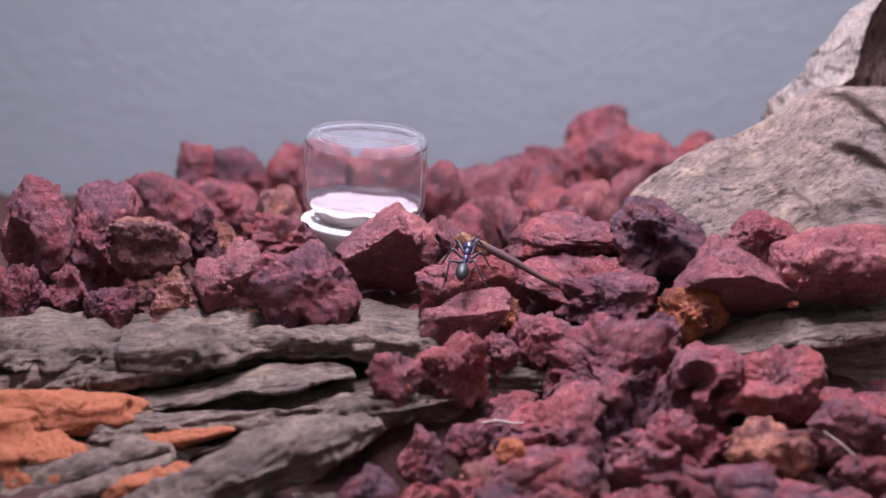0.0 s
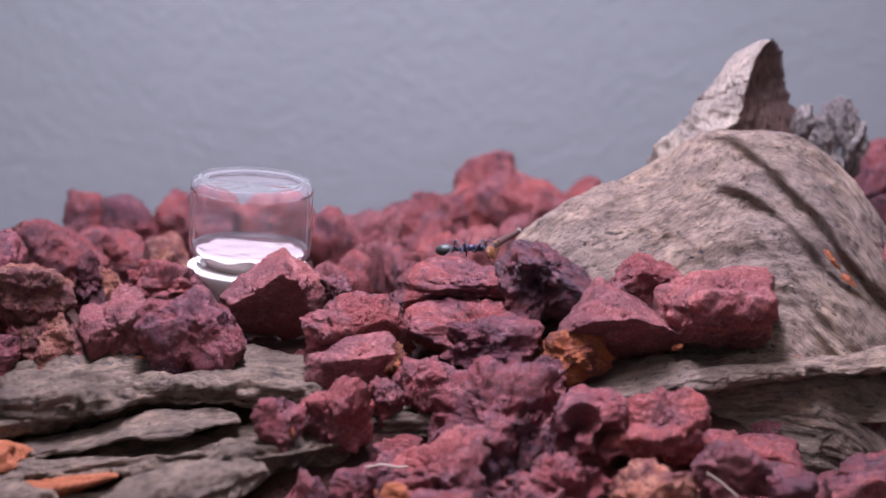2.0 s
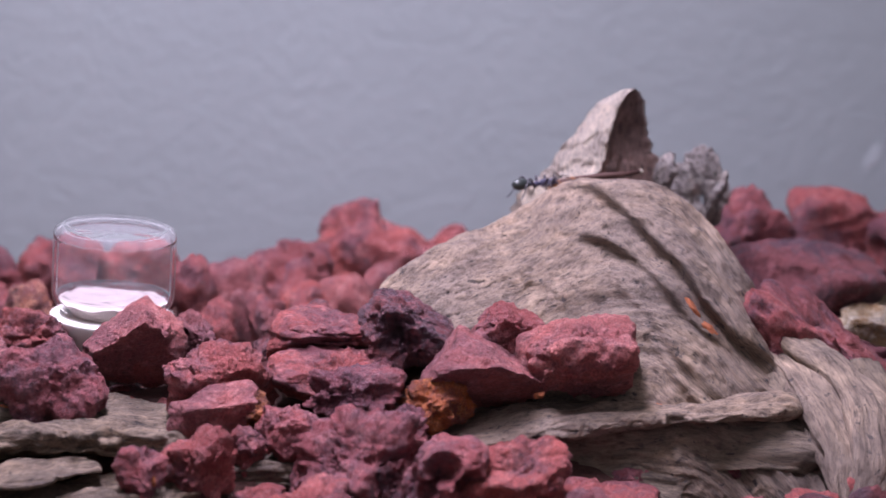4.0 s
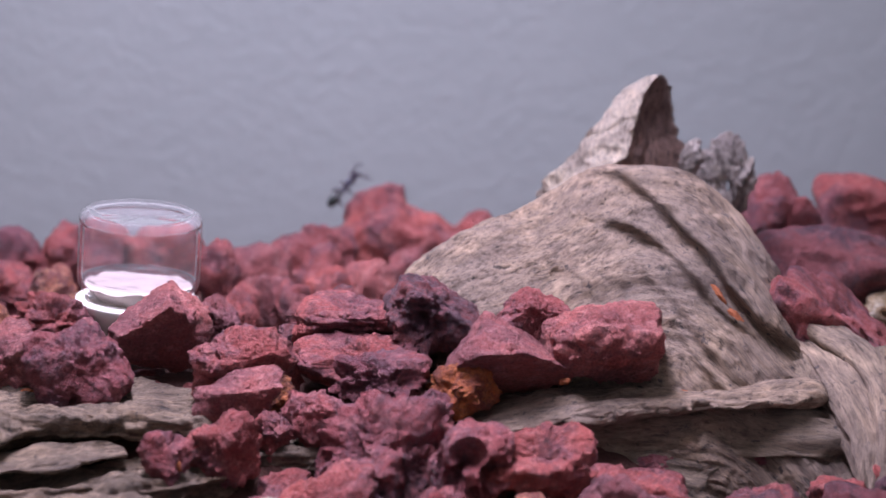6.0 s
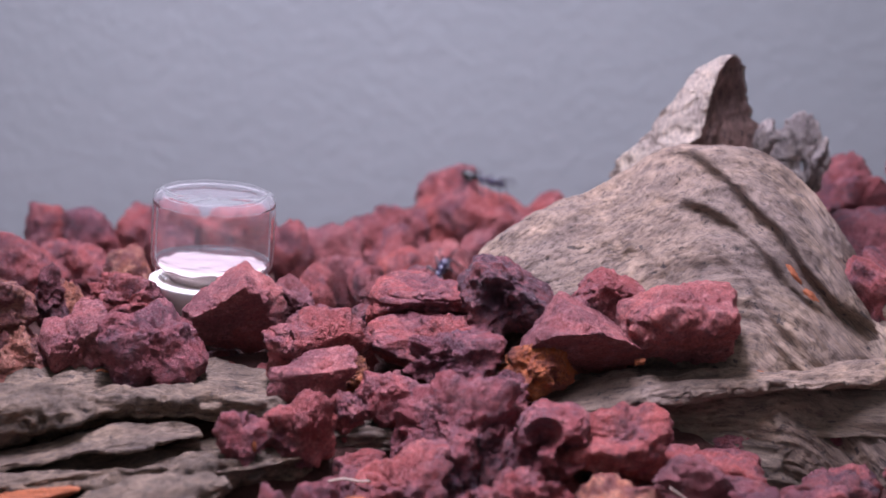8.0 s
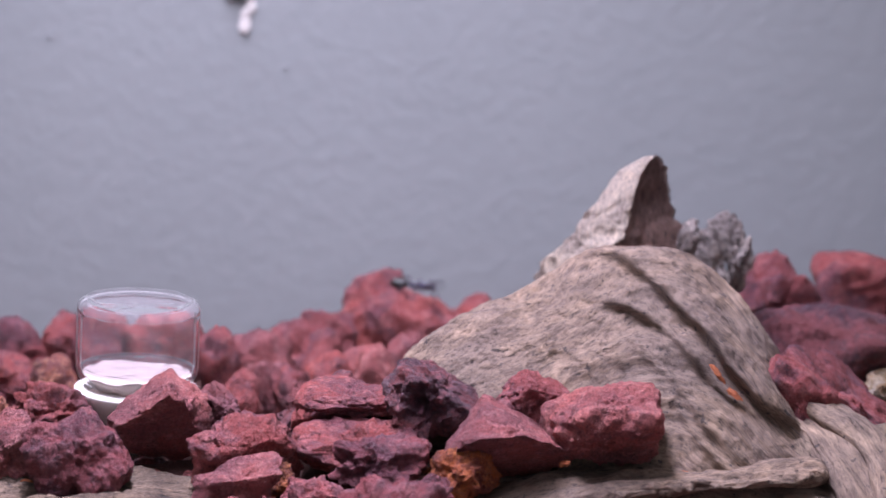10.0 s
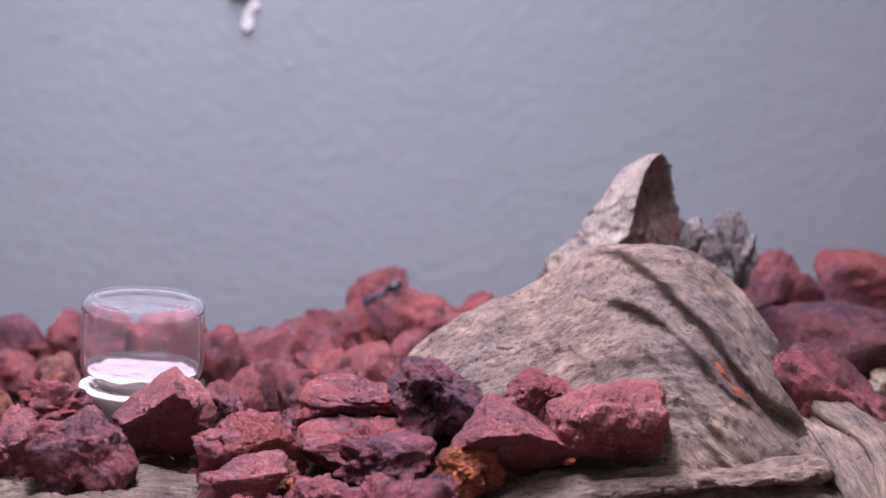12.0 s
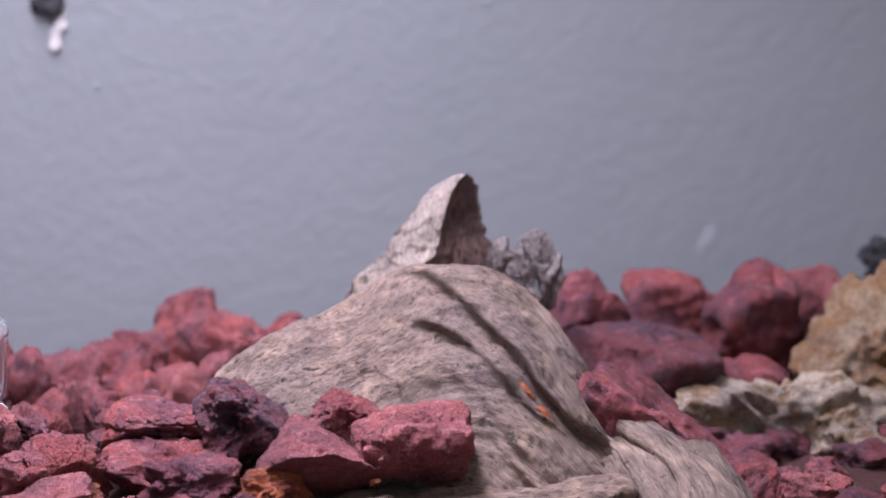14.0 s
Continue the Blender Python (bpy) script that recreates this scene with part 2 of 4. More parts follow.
def sphere(level):
    if level not in SPHERES:
        bm = bmesh.new()
        bmesh.ops.create_icosphere(bm, subdivisions=level, radius=1)
        v = np.array([tuple(x.co) for x in bm.verts])
        f = [[y.index for y in x.verts] for x in bm.faces]
        bm.free()
        SPHERES[level] = (v / np.linalg.norm(v, axis=1)[:, None], f)
    return SPHERES[level]


def stone_shape(size, seed, level=5, facets=11, sharp=9.0, cuts=(), lumps=0.10, pits=0.35, pit_cell=2.2, grain=0.22, holes=(), layers=0.0, uneven=1.0, bites=1):
    """A broken stone of the given size: a ball cut by planes and scooped by bites, then lumps, bubbles (pits), large hollows (holes) and grain.
    cuts: (x, y, z, reach) planes of its own; holes: (x, y, z, angle in degrees, depth)."""
    d, faces = sphere(level)
    rng = np.random.RandomState(seed)
    half = np.array(size) / 2.0
    normals = rng.normal(size=(facets, 3))
    normals /= np.linalg.norm(normals, axis=1)[:, None]
    reach = rng.uniform(0.70, 1.08, facets)
    for cx, cy, cz, cr in cuts:
        n = np.array((cx, cy, cz), float)
        normals = np.vstack([normals, n / np.linalg.norm(n)])
        reach = np.append(reach, cr)
    inv = np.clip(d @ normals.T, 0.0, None) / reach
    r = 1.0 / (np.sum(inv ** sharp, axis=1) + np.sum((np.abs(d) / 1.02) ** sharp, axis=1) + 0.80 ** sharp) ** (1 / sharp)
    r *= 1 + 0.22 * uneven * fbm(d + seed * 3.7, 1.1, 2, seed + 40)
    for k in range(bites):
        c = rng.normal(size=3) * (1, 1, 0.7)
        c *= rng.uniform(1.0, 1.2) / np.linalg.norm(c)
        b = rng.uniform(0.32, 0.5)
        dc = d @ c
        disc = dc * dc - (c @ c - b * b)
        t1 = dc - np.sqrt(np.maximum(disc, 0))
        r = np.where((disc > 0) & (dc > 0), np.minimum(r, np.maximum(t1, 0.62)), r)
    base = d * r[:, None] * half
    off = rng.uniform(-400, 400, 3)
    mean = half.mean()
    pit_cell = min(pit_cell, mean * 0.42)
    pits = pits * min(1.0, mean / 5.0)
    disp = lumps * mean * (0.8 * fbm(base + off, mean * 0.8, 3, seed) + 0.5 * (0.5 - np.abs(fbm(base - off, mean * 0.6, 3, seed + 50))))
    disp += 0.32 * lumps * mean * (0.45 - np.abs(fbm(base + off * 2, mean * 0.42, 4, seed + 70, 0.6)))
    patch = np.clip(0.55 + 1.1 * fbm(base + off, mean * 0.9, 2, seed + 60), 0.05, 1.4)
    if pits:
        wob = 0.2 * pit_cell * np.stack([fbm(base + off, pit_cell * 1.5, 2, seed + k) for k in (1, 2, 3)], 1)
        for cell, amp, key in ((pit_cell * 1.7, 0.55, 0), (pit_cell, 1.0, 5), (pit_cell * 0.5, 1.0, 9)):
            w = worley(base + off * (1 + key) + wob, cell, seed + key)
            disp -= pits * amp * cell * patch * np.clip(1 - (w / 0.60) ** 3, 0, 1)
    if layers:
        disp += layers * np.abs(value_noise((base + off) * np.array((0.12, 0.12, 0.9)), seed))
    disp += grain * fbm(base - off, 1.6, 4, seed + 9, 0.6)
    for hx, hy, hz, ang, depth in holes:
        n = np.array((hx, hy, hz), float)
        n /= np.linalg.norm(n)
        a = np.degrees(np.arccos(np.clip(d @ n, -1, 1))) * (1 + 0.18 * fbm(base, 4, 2, seed))
        disp -= depth * np.clip(1 - (a / ang) ** 2.4, 0, 1) ** 0.6
    length = np.linalg.norm(base, axis=1)
    v = base * (np.maximum(length + disp, 0.25 * length) / length)[:, None]
    lo, hi = v.min(0), v.max(0)
    return (v - (lo + hi) / 2) / (hi - lo) * np.array(size), faces


STYLE = {
    "red": (M_RED, "dull red lava stone, rough and dusty", dict(pits=0.34, pit_cell=1.6, grain=0.40, lumps=0.16, sharp=18.0, facets=12)),
    "purple": (M_PURPLE, "maroon lava stone full of small bubbles", dict(pits=0.50, pit_cell=1.6, grain=0.30, sharp=11.0, lumps=0.17, bites=1)),
    "dark": (M_DARK, "dark purple lava stone with a pitted face", dict(pits=0.5, pit_cell=1.7, grain=0.28, sharp=12.0, lumps=0.16)),
    "pink": (M_PINK, "pinkish red lava stone with flat broken faces", dict(pits=0.26, pit_cell=1.4, grain=0.34, sharp=22.0, lumps=0.16, facets=11)),
    "brown": (M_BROWN, "brown-orange lava stone, knobbly and worn", dict(pits=0.36, pit_cell=1.9, grain=0.3, sharp=9.0, lumps=0.20, bites=2)),
    "orange": (M_ORANGE, "rust-orange lava stone with a crumbly face", dict(pits=0.36, pit_cell=1.5, grain=0.42, sharp=12.0, lumps=0.2)),
}
BOTTOMS = []


def lava_stone(style, seed, x, y, z, w, h, depth=0, level=5, tilt=0, turn=0, extra=0, label="", form=None, **shape):
    """A lava stone centred at x, y, z, w wide and h high; extra: how far it reaches below that, down to what it rests on;
    form: its own length, depth and thickness before it is tilted."""
    mat, words, given = STYLE[style]
    if y > 472:
        given = {**given, "pits": 0.5 * given["pits"], "lumps": 0.65 * given["lumps"], "bites": 0}
    given = {**given, **shape}
    BOTTOMS.append((x, y, z - h / 2 - extra, w))
    w, h2 = w * (1.2 if y > 472 else 1.12), h + extra + 0.5
    depth = depth or 0.55 * (w + h)
    v, faces = stone_shape(form or (w, depth, h2), seed, level, **given)
    a, b = radians(tilt), radians(turn)
    v = v @ np.array(Euler((0, a, b)).to_matrix()).T
    lo, hi = v.min(0), v.max(0)
    v = (v - (lo + hi) / 2) / (hi - lo) * np.array((w, depth, h2))
    ob = mesh_object("lava_stone", v, faces, mat)
    ob.location = (x * MM, y * MM, (z - extra / 2) * MM)
    return tagged(ob, label or words, "stone", "lava stones")


# ---------------------------------------------------------------- the tank
def grid_faces(nu, nv, wrap=False):
    faces = []
    for i in range(nu - 1):
        for j in range(nv if wrap else nv - 1):
            k = (j + 1) % nv
            faces.append((i * nv + j, (i + 1) * nv + j, (i + 1) * nv + k, i * nv + k))
    return faces


def box(name, x0, x1, y0, y1, z0, z1, mat, bevel=0.0, parent=None):
    bm = bmesh.new()
    bmesh.ops.create_cube(bm, size=1)
    for v in bm.verts:
        v.co = Vector(((x0 + x1) / 2 + v.co.x * (x1 - x0), (y0 + y1) / 2 + v.co.y * (y1 - y0), (z0 + z1) / 2 + v.co.z * (z1 - z0))) * MM
    if bevel:
        bmesh.ops.bevel(bm, geom=bm.edges[:], offset=bevel * MM, segments=2, affect="EDGES")
    me = bpy.data.meshes.new(name)
    bm.to_mesh(me)
    bm.free()
    me.materials.append(mat)
    ob = new(name, me)
    if parent is not None:
        ob.parent = parent
    return ob


def ground_height(x, y):
    """The bed of grit that carries the stones: low in front, heaped up in the middle."""
    base = np.interp(y, [300, 375, 400, 430, 460, 490, 520, 545, 570], [-2, -2, 1, 6, 10, 11, 10, 7, 5])
    p = np.stack([x, y, 0 * x], 1)
    return base + 1.2 * fbm(p, 30, 3, 5) + 0.35 * fbm(p, 4, 3, 6)


def ground():
    """The grit lies heaped up to the feet of the stones."""
    xs, ys = np.linspace(-230, 290, 361), np.linspace(330, 565.5, 165)
    gx, gy = np.meshgrid(xs, ys, indexing="ij")
    x, y = gx.ravel(), gy.ravel()
    z0 = ground_height(x, y)
    num, den = 0.35 * z0, np.full(len(x), 0.35)
    for sx, sy, sz, sw in BOTTOMS:
        near = np.exp(-((x - sx) ** 2 + (y - sy) ** 2) / (2 * (0.42 * sw) ** 2))
        num, den = num + near * (sz + 1.2), den + near
    p = np.stack([x, y, 0 * x], 1)
    z = num / den + 0.3 * fbm(p, 4, 3, 6) - 7.0 * np.exp(-((x + 24) / 14) ** 4 - ((y - 388) / 16) ** 4) - 6.0 * np.exp(-((x - 44) / 26) ** 4 - ((y - 417) / 11) ** 4)
    ob = mesh_object("ground", np.stack([x, y, z], 1), grid_faces(361, 165), M_SOIL)
    tagged(ob, "bed of dark reddish grit under the stones", "ground", kind="structure")


tagged(box("floor", -236, 296, 326, 573, -16, -8, M_BLACK), "black tank floor under the grit", "floor", kind="structure")
tagged(box("wall_back", -236, 296, 565, 573, -8, 330, M_WALL), "grey painted rough back wall of the tank", "wall", kind="structure")
tagged(box("wall_left", -242, -236, 326, 573, -8, 330, M_WALL), "grey side wall of the tank", "wall", kind="structure")
tagged(box("wall_right", 296, 302, 326, 573, -8, 330, M_WALL), "grey side wall of the tank", "wall", kind="structure")
tagged(box("table", -900, 900, -400, 1100, -50, -16, M_TABLE, 3), "plain grey tabletop under the tank", "table", kind="structure")


# ---------------------------------------------------------------- driftwood
def near_curve(px, pz, pts):
    """Signed distance from a bent line (positive above it) and the share of the way along it."""
    best, side, along = np.full(len(px), 1e9), np.zeros(len(px)), np.zeros(len(px))
    n = len(pts) - 1
    for k in range(n):
        (ax, az), (bx, bz) = pts[k], pts[k + 1]
        ux, uz = bx - ax, bz - az
        L2 = ux * ux + uz * uz
        t = np.clip(((px - ax) * ux + (pz - az) * uz) / L2, 0, 1)
        dx, dz = px - ax - t * ux, pz - az - t * uz
        d = np.hypot(dx, dz)
        s = np.sign(ux * dz - uz * dx)
        m = d < best
        best, side, along = np.where(m, d, best), np.where(m, s, side), np.where(m, (k + t) / n, along)
    return best * side, along


def smooth_line(x, xs, zs):
    """A line through a few control points, rounded at them."""
    total = np.zeros_like(x)
    for o in (-4, -2, 0, 2, 4):
        total += np.interp(x + o * 0.7, xs, zs)
    return total / 5


def driftwood_hump():
    nu, nv = 460, 380
    x0, x1 = HX[0], HX[-1]
    s = np.linspace(0, 1, nu)
    ph = np.linspace(-0.08, math.pi * 1.02, nv)
    S, PH = np.meshgrid(s, ph, indexing="ij")
    S, PH = S.ravel(), PH.ravel()
    X = x0 + (x1 - x0) * S
    top = smooth_line(X, HX, HZ)
    foot = np.interp(X, [x0, x0 + 30, x1 - 25, x1], [9, 4, 0, 0])
    front = np.interp(S, [0, 0.25, 0.6, 1], [10, 29, 41, 30])
    back = np.interp(S, [0, 0.3, 0.7, 1], [8, 20, 24, 14])
    yc = np.interp(S, [0, 0.4, 0.7, 1], [452, 458, 456, 446])
    c = np.cos(PH)
    Y = yc - np.where(c > 0, front, back) * c
    slope = 1 - np.abs(c) ** 1.35
    round_top = np.sign(np.sin(PH)) * np.abs(np.sin(PH)) ** 0.85
    Z = foot + (top - foot) * np.where(c > 0, 0.7 * slope + 0.3 * round_top, round_top)
    P3 = np.stack([X, Y, Z], 1)
    e = Z + (456 - Y) * -0.165
    nrm = np.stack([0 * X, np.where(PH < math.pi / 2 + 0.15, -np.maximum(c, 0.75), -c), np.abs(np.sin(PH)) * 0.9 + 0.1], 1)
    nrm /= np.linalg.norm(nrm, axis=1)[:, None]
    fold = np.zeros(len(X))
    for pts, amp, wid in FOLDS:
        sd, al = near_curve(X, e, pts)
        fade = np.clip(np.minimum(al / 0.16 + 0.12, (1 - al) / 0.25), 0, 1)
        q = sd / wid
        up = 1 / (1 + np.exp(-np.clip(sd / 0.42, -30, 30)))
        fold += amp * fade * (0.28 * np.exp(-((sd - 0.7) / 0.8) ** 2) + 0.60 * up * np.exp(-np.abs(q) * 0.22) - 1.05 * (1 - up) * np.exp(-np.abs(q) * 1.05))
    warp = np.stack([X + 3 * fbm(P3, 14, 2, 3), Y, Z], 1)
    crest = np.mean([smooth_line(X + o, HX, HZ) for o in (-6, -3, 0, 3, 6)], axis=0)
    across = e - 0.92 * crest + 1.8 * fbm(P3, 16, 2, 8)
    run = np.stack([X * 0.09, across * 0.9, Y * 0.25], 1)
    disp = 0.6 * fbm(warp, 16, 3, 21) + (0.5 + 0.45 * np.clip((X - 36) / 15, 0, 1)) * fbm(run, 3.2, 4, 22, 0.55) + 0.42 * fbm(P3 * np.array((0.6, 1, 1)), 4.6, 4, 24, 0.6) + 0.14 * fbm(P3, 1.0, 3, 23)
    disp -= 0.45 * np.clip(1 - worley(P3 * np.array((0.6, 1, 1)), 3.4, 31) / 0.16, 0, 1)
    P3 += nrm * disp[:, None]
    ahead = np.clip((1.75 - PH) / 0.5, 0, 1)
    P3[:, 1] -= 0.95 * fold * ahead
    P3[:, 2] += 0.20 * fold
    disp = disp + fold
    return P3, grid_faces(nu, nv), np.stack([X + 0.5 * Z, across, Y * 0.35 + disp * 1.1], 1)


# the crest of the hump, and the lines along which its folds run
HX = [2.6, 4.6, 7.9, 10.4, 15.3, 21.9, 25.2, 29.3, 33.4, 36.2, 38.3, 42.4, 46.5, 51.5, 54.8, 57.4, 60.8, 61.9, 64.7, 68.9, 73.9, 77.8, 80.8]
HZ = [13.0, 19.6, 24.4, 27.7, 30.8, 33.7, 34.7, 36.7, 39.4, 41.7, 41.8, 41.2, 41.5, 40.4, 38.0, 35.0, 32.3, 29.0, 23.8, 17.1, 14.3, 9.2, 0.5]
FOLDS = [
    ([(35.5, 40.7), (39.2, 40.4), (43.5, 37.3), (47.7, 32.4), (51.0, 28.3), (53.9, 23.4), (57.7, 18.8), (62.7, 15.1), (67.7, 11.8)], 3.9, 2.2),
    ([(36.5, 33.4), (41.2, 32.0), (45.3, 29.5), (48.6, 25.0), (52.0, 20.9), (57.0, 16.8), (61.1, 14.3)], 2.5, 1.9),
    ([(28.6, 24.8), (30.4, 26.6), (32.2, 26.4), (33.6, 24.6), (34.6, 22.6)], 0.8, 0.9),
    ([(41.1, 26.8), (45.7, 21.7), (48.7, 16.6), (53.7, 10.6), (61.3, 7.0)], 1.3, 1.6),
    ([(46.1, 18.3), (48.7, 13.2), (53.7, 7.2), (60.4, 4.5)], 1.5, 1.4),
    ([(55.5, 34.5), (58.0, 29.9), (60.0, 25.7), (63.0, 20.2)], 1.3, 1.8),
    ([(20.4, 30.4), (27.0, 32.9), (32.8, 31.9), (38.6, 29.4)], 0.6, 1.4),
    ([(63.7, 18.9), (68.8, 14.6), (73.0, 9.4), (73.9, 3.4)], 2.0, 1.8),
]


def wood_tongue(a, b, width, thick, seed, bend=0.0, taper=(0.55, 0.35), nu=150, nv=64, grain=1.0, sweep=(0, 0, 0), under=0.42, ragged=0.0):
    """A long split piece of wood from a to b: flat oval sections with ledges and grain along it."""
    a, b = np.array(a, float), np.array(b, float)
    axis = b - a
    L = np.linalg.norm(axis)
    u = axis / L
    side = np.cross(u, (0, 0, 1.0))
    side /= np.linalg.norm(side)
    up = np.cross(side, u)
    s, th = np.meshgrid(np.linspace(0, 1, nu), np.linspace(0, 2 * math.pi, nv, endpoint=False), indexing="ij")
    s, th = s.ravel(), th.ravel()
    grow = np.minimum(1, (s / 0.12 + 0.02)) ** taper[0] * np.minimum(1, ((1 - s) / 0.22 + 0.02)) ** taper[1]
    cy, cz = np.cos(th), np.sin(th)
    ex = 0.6
    edge = 1 + 0.30 * ragged * fbm(np.stack([s * L, np.sign(np.cos(th)) * 40.0, 0 * s + seed * 9.0], 1), 7.0, 4, seed + 6, 0.6)
    oy = np.sign(cy) * np.abs(cy) ** ex * width / 2 * grow * edge
    oz = np.sign(cz) * np.abs(cz) ** ex * thick / 2 * grow
    oy = np.where(cz < 0, oy * (1 + under * cz), oy)
    q = np.stack([s * L * 0.10, oy * 0.55 + seed * 7.1, oz * 0.9], 1)
    d = 1.9 * grain * (fbm(q, 2.6, 4, seed) - 0.6 * np.abs(fbm(q, 4.5, 2, seed + 8))) + 0.35 * fbm(np.stack([s * L * 0.25, oy * 2.0, oz * 2.0], 1), 2.0, 3, seed + 3) + (0.5 + 0.6 * ragged) * fbm(np.stack([s * L, oy, oz], 1), 9, 3, seed + 4) + 0.55 * ragged * fbm(np.stack([s * L * 0.5, oy, oz], 1), 2.4, 4, seed + 12, 0.6)
    k = np.minimum(1, grow * 1.5) * min(1.0, thick / 5)
    oy, oz = oy + d * cy * k, oz + d * cz * k + bend * 4 * s * (1 - s)
    wav = 1.2 * fbm(np.stack([s * L, 0 * s, 0 * s + seed], 1), 22, 2, seed)
    v = a + u * (s * L)[:, None] + side * (oy + wav)[:, None] + up * oz[:, None] + np.array(sweep) * (4 * s * (1 - s))[:, None]
    faces = grid_faces(nu, nv, True)
    faces.append(tuple(range(nv)))
    faces.append(tuple(reversed(range((nu - 1) * nv, nu * nv))))
    return v, faces, np.stack([s * L, oy + 31 * seed, oz + 17 * seed], 1)


def joined(pieces):
    verts, faces, runs, n = [], [], [], 0
    for v, f, g in pieces:
        verts.append(v)
        runs.append(g)
        faces += [tuple(i + n for i in face) for face in f]
        n += len(v)
    return np.concatenate(verts), faces, np.concatenate(runs)


def shifted(shape, x, y, z):
    return shape[0] + np.array((x, y, z)), shape[1]


def wood_knot(x, y, z, w, h, depth, seed, **kw):
    """A rounded lump of weathered wood with horizontal grain."""
    v, f = stone_shape((w, depth, h), seed, 6, facets=5, sharp=5, lumps=0.12, pits=0.0, grain=0.12, **kw)
    q = np.stack([v[:, 0] * 0.08, v[:, 1] * 0.5, v[:, 2] * 0.8 + 0.06 * v[:, 0] + 1.2 * fbm(v, 18, 2, seed + 6)], 1)
    d = 1.1 * fbm(q, 2.4, 4, seed + 2, 0.55) + 1.2 * fbm(v, 12, 3, seed + 3) + 0.25 * fbm(v, 1.6, 3, seed + 5)
    n = v / np.linalg.norm(v, axis=1)[:, None]
    return v + n * d[:, None] + np.array((x, y, z)), f, np.stack([v[:, 0], q[:, 1] * 2, q[:, 2] * 1.25], 1)


hump = wood_object("driftwood", driftwood_hump(), M_WOOD)
tagged(hump, "large weathered grey-tan driftwood hump with deep folds", "driftwood")
lobe = wood_object("root_lobe", wood_knot(46.5, 428.0, 5.0, 58, 20, 26, 41), M_ROOT, hump)
ledge = wood_object("root_ledge", joined([
    wood_tongue((10.0, 421.0, 8.6), (67.0, 427.0, 13.4), 20, 3.4, 42, bend=2.0, nu=300, nv=100, under=0.8, ragged=0.7, taper=(0.5, 0.3)),
    wood_tongue(np.array((30.5, 416.0, 14.2)) + (0, 9, -1.0), np.array((69.9, 418.0, 18.6)) + (0, 26, -7.0), 18, 4.0, 43, bend=-0.8, nu=260, nv=100),
    wood_tongue(np.array((27.2, 424.0, 15.3)) + (0, 8, -1.0), np.array((62.8, 428.0, 19.3)) + (0, 20, -2.5), 16, 5.0, 40, nu=240, nv=90),
]), M_WOOD, hump)
tagged(ledge, "thin splintered wood ledge over the root lobe")
tagged(lobe, "lower root lobe with horizontal grain")
soft = dict(taper=(1.0, 0.5), nu=200, nv=90)
for strand in (
    wood_tongue((56.3, 448.0, 16.4), (72.7, 433.0, -1.0), 28, 9, 48, bend=1.5, grain=0.7, **soft),
    wood_tongue((70.2, 442.0, 16.8), (79.6, 422.0, -3.1), 24, 8, 39, bend=1.5, grain=0.7, **soft),
    wood_tongue((61.3, 446.0, 18.5), (71.1, 409.0, 0.1), 5.5, 5, 46, grain=0.5, sweep=(5, -2, 3), **soft),
    wood_tongue((65.7, 446.0, 19.2), (74.3, 408.0, 0.4), 5.5, 5, 47, grain=0.5, sweep=(5, -2, 3), **soft),
    wood_tongue((70.8, 443.0, 16.2), (78.1, 410.0, -0.1), 5.5, 5, 49, grain=0.5, sweep=(4, -2, 2.5), **soft),
):
    tagged(wood_object("root_strand", strand, M_STRAND if strand[0][:, 1].min() < 415 and np.ptp(strand[2][:, 1]) < 10 else M_ROOT, hump), "pale fibrous root strand that curls down")


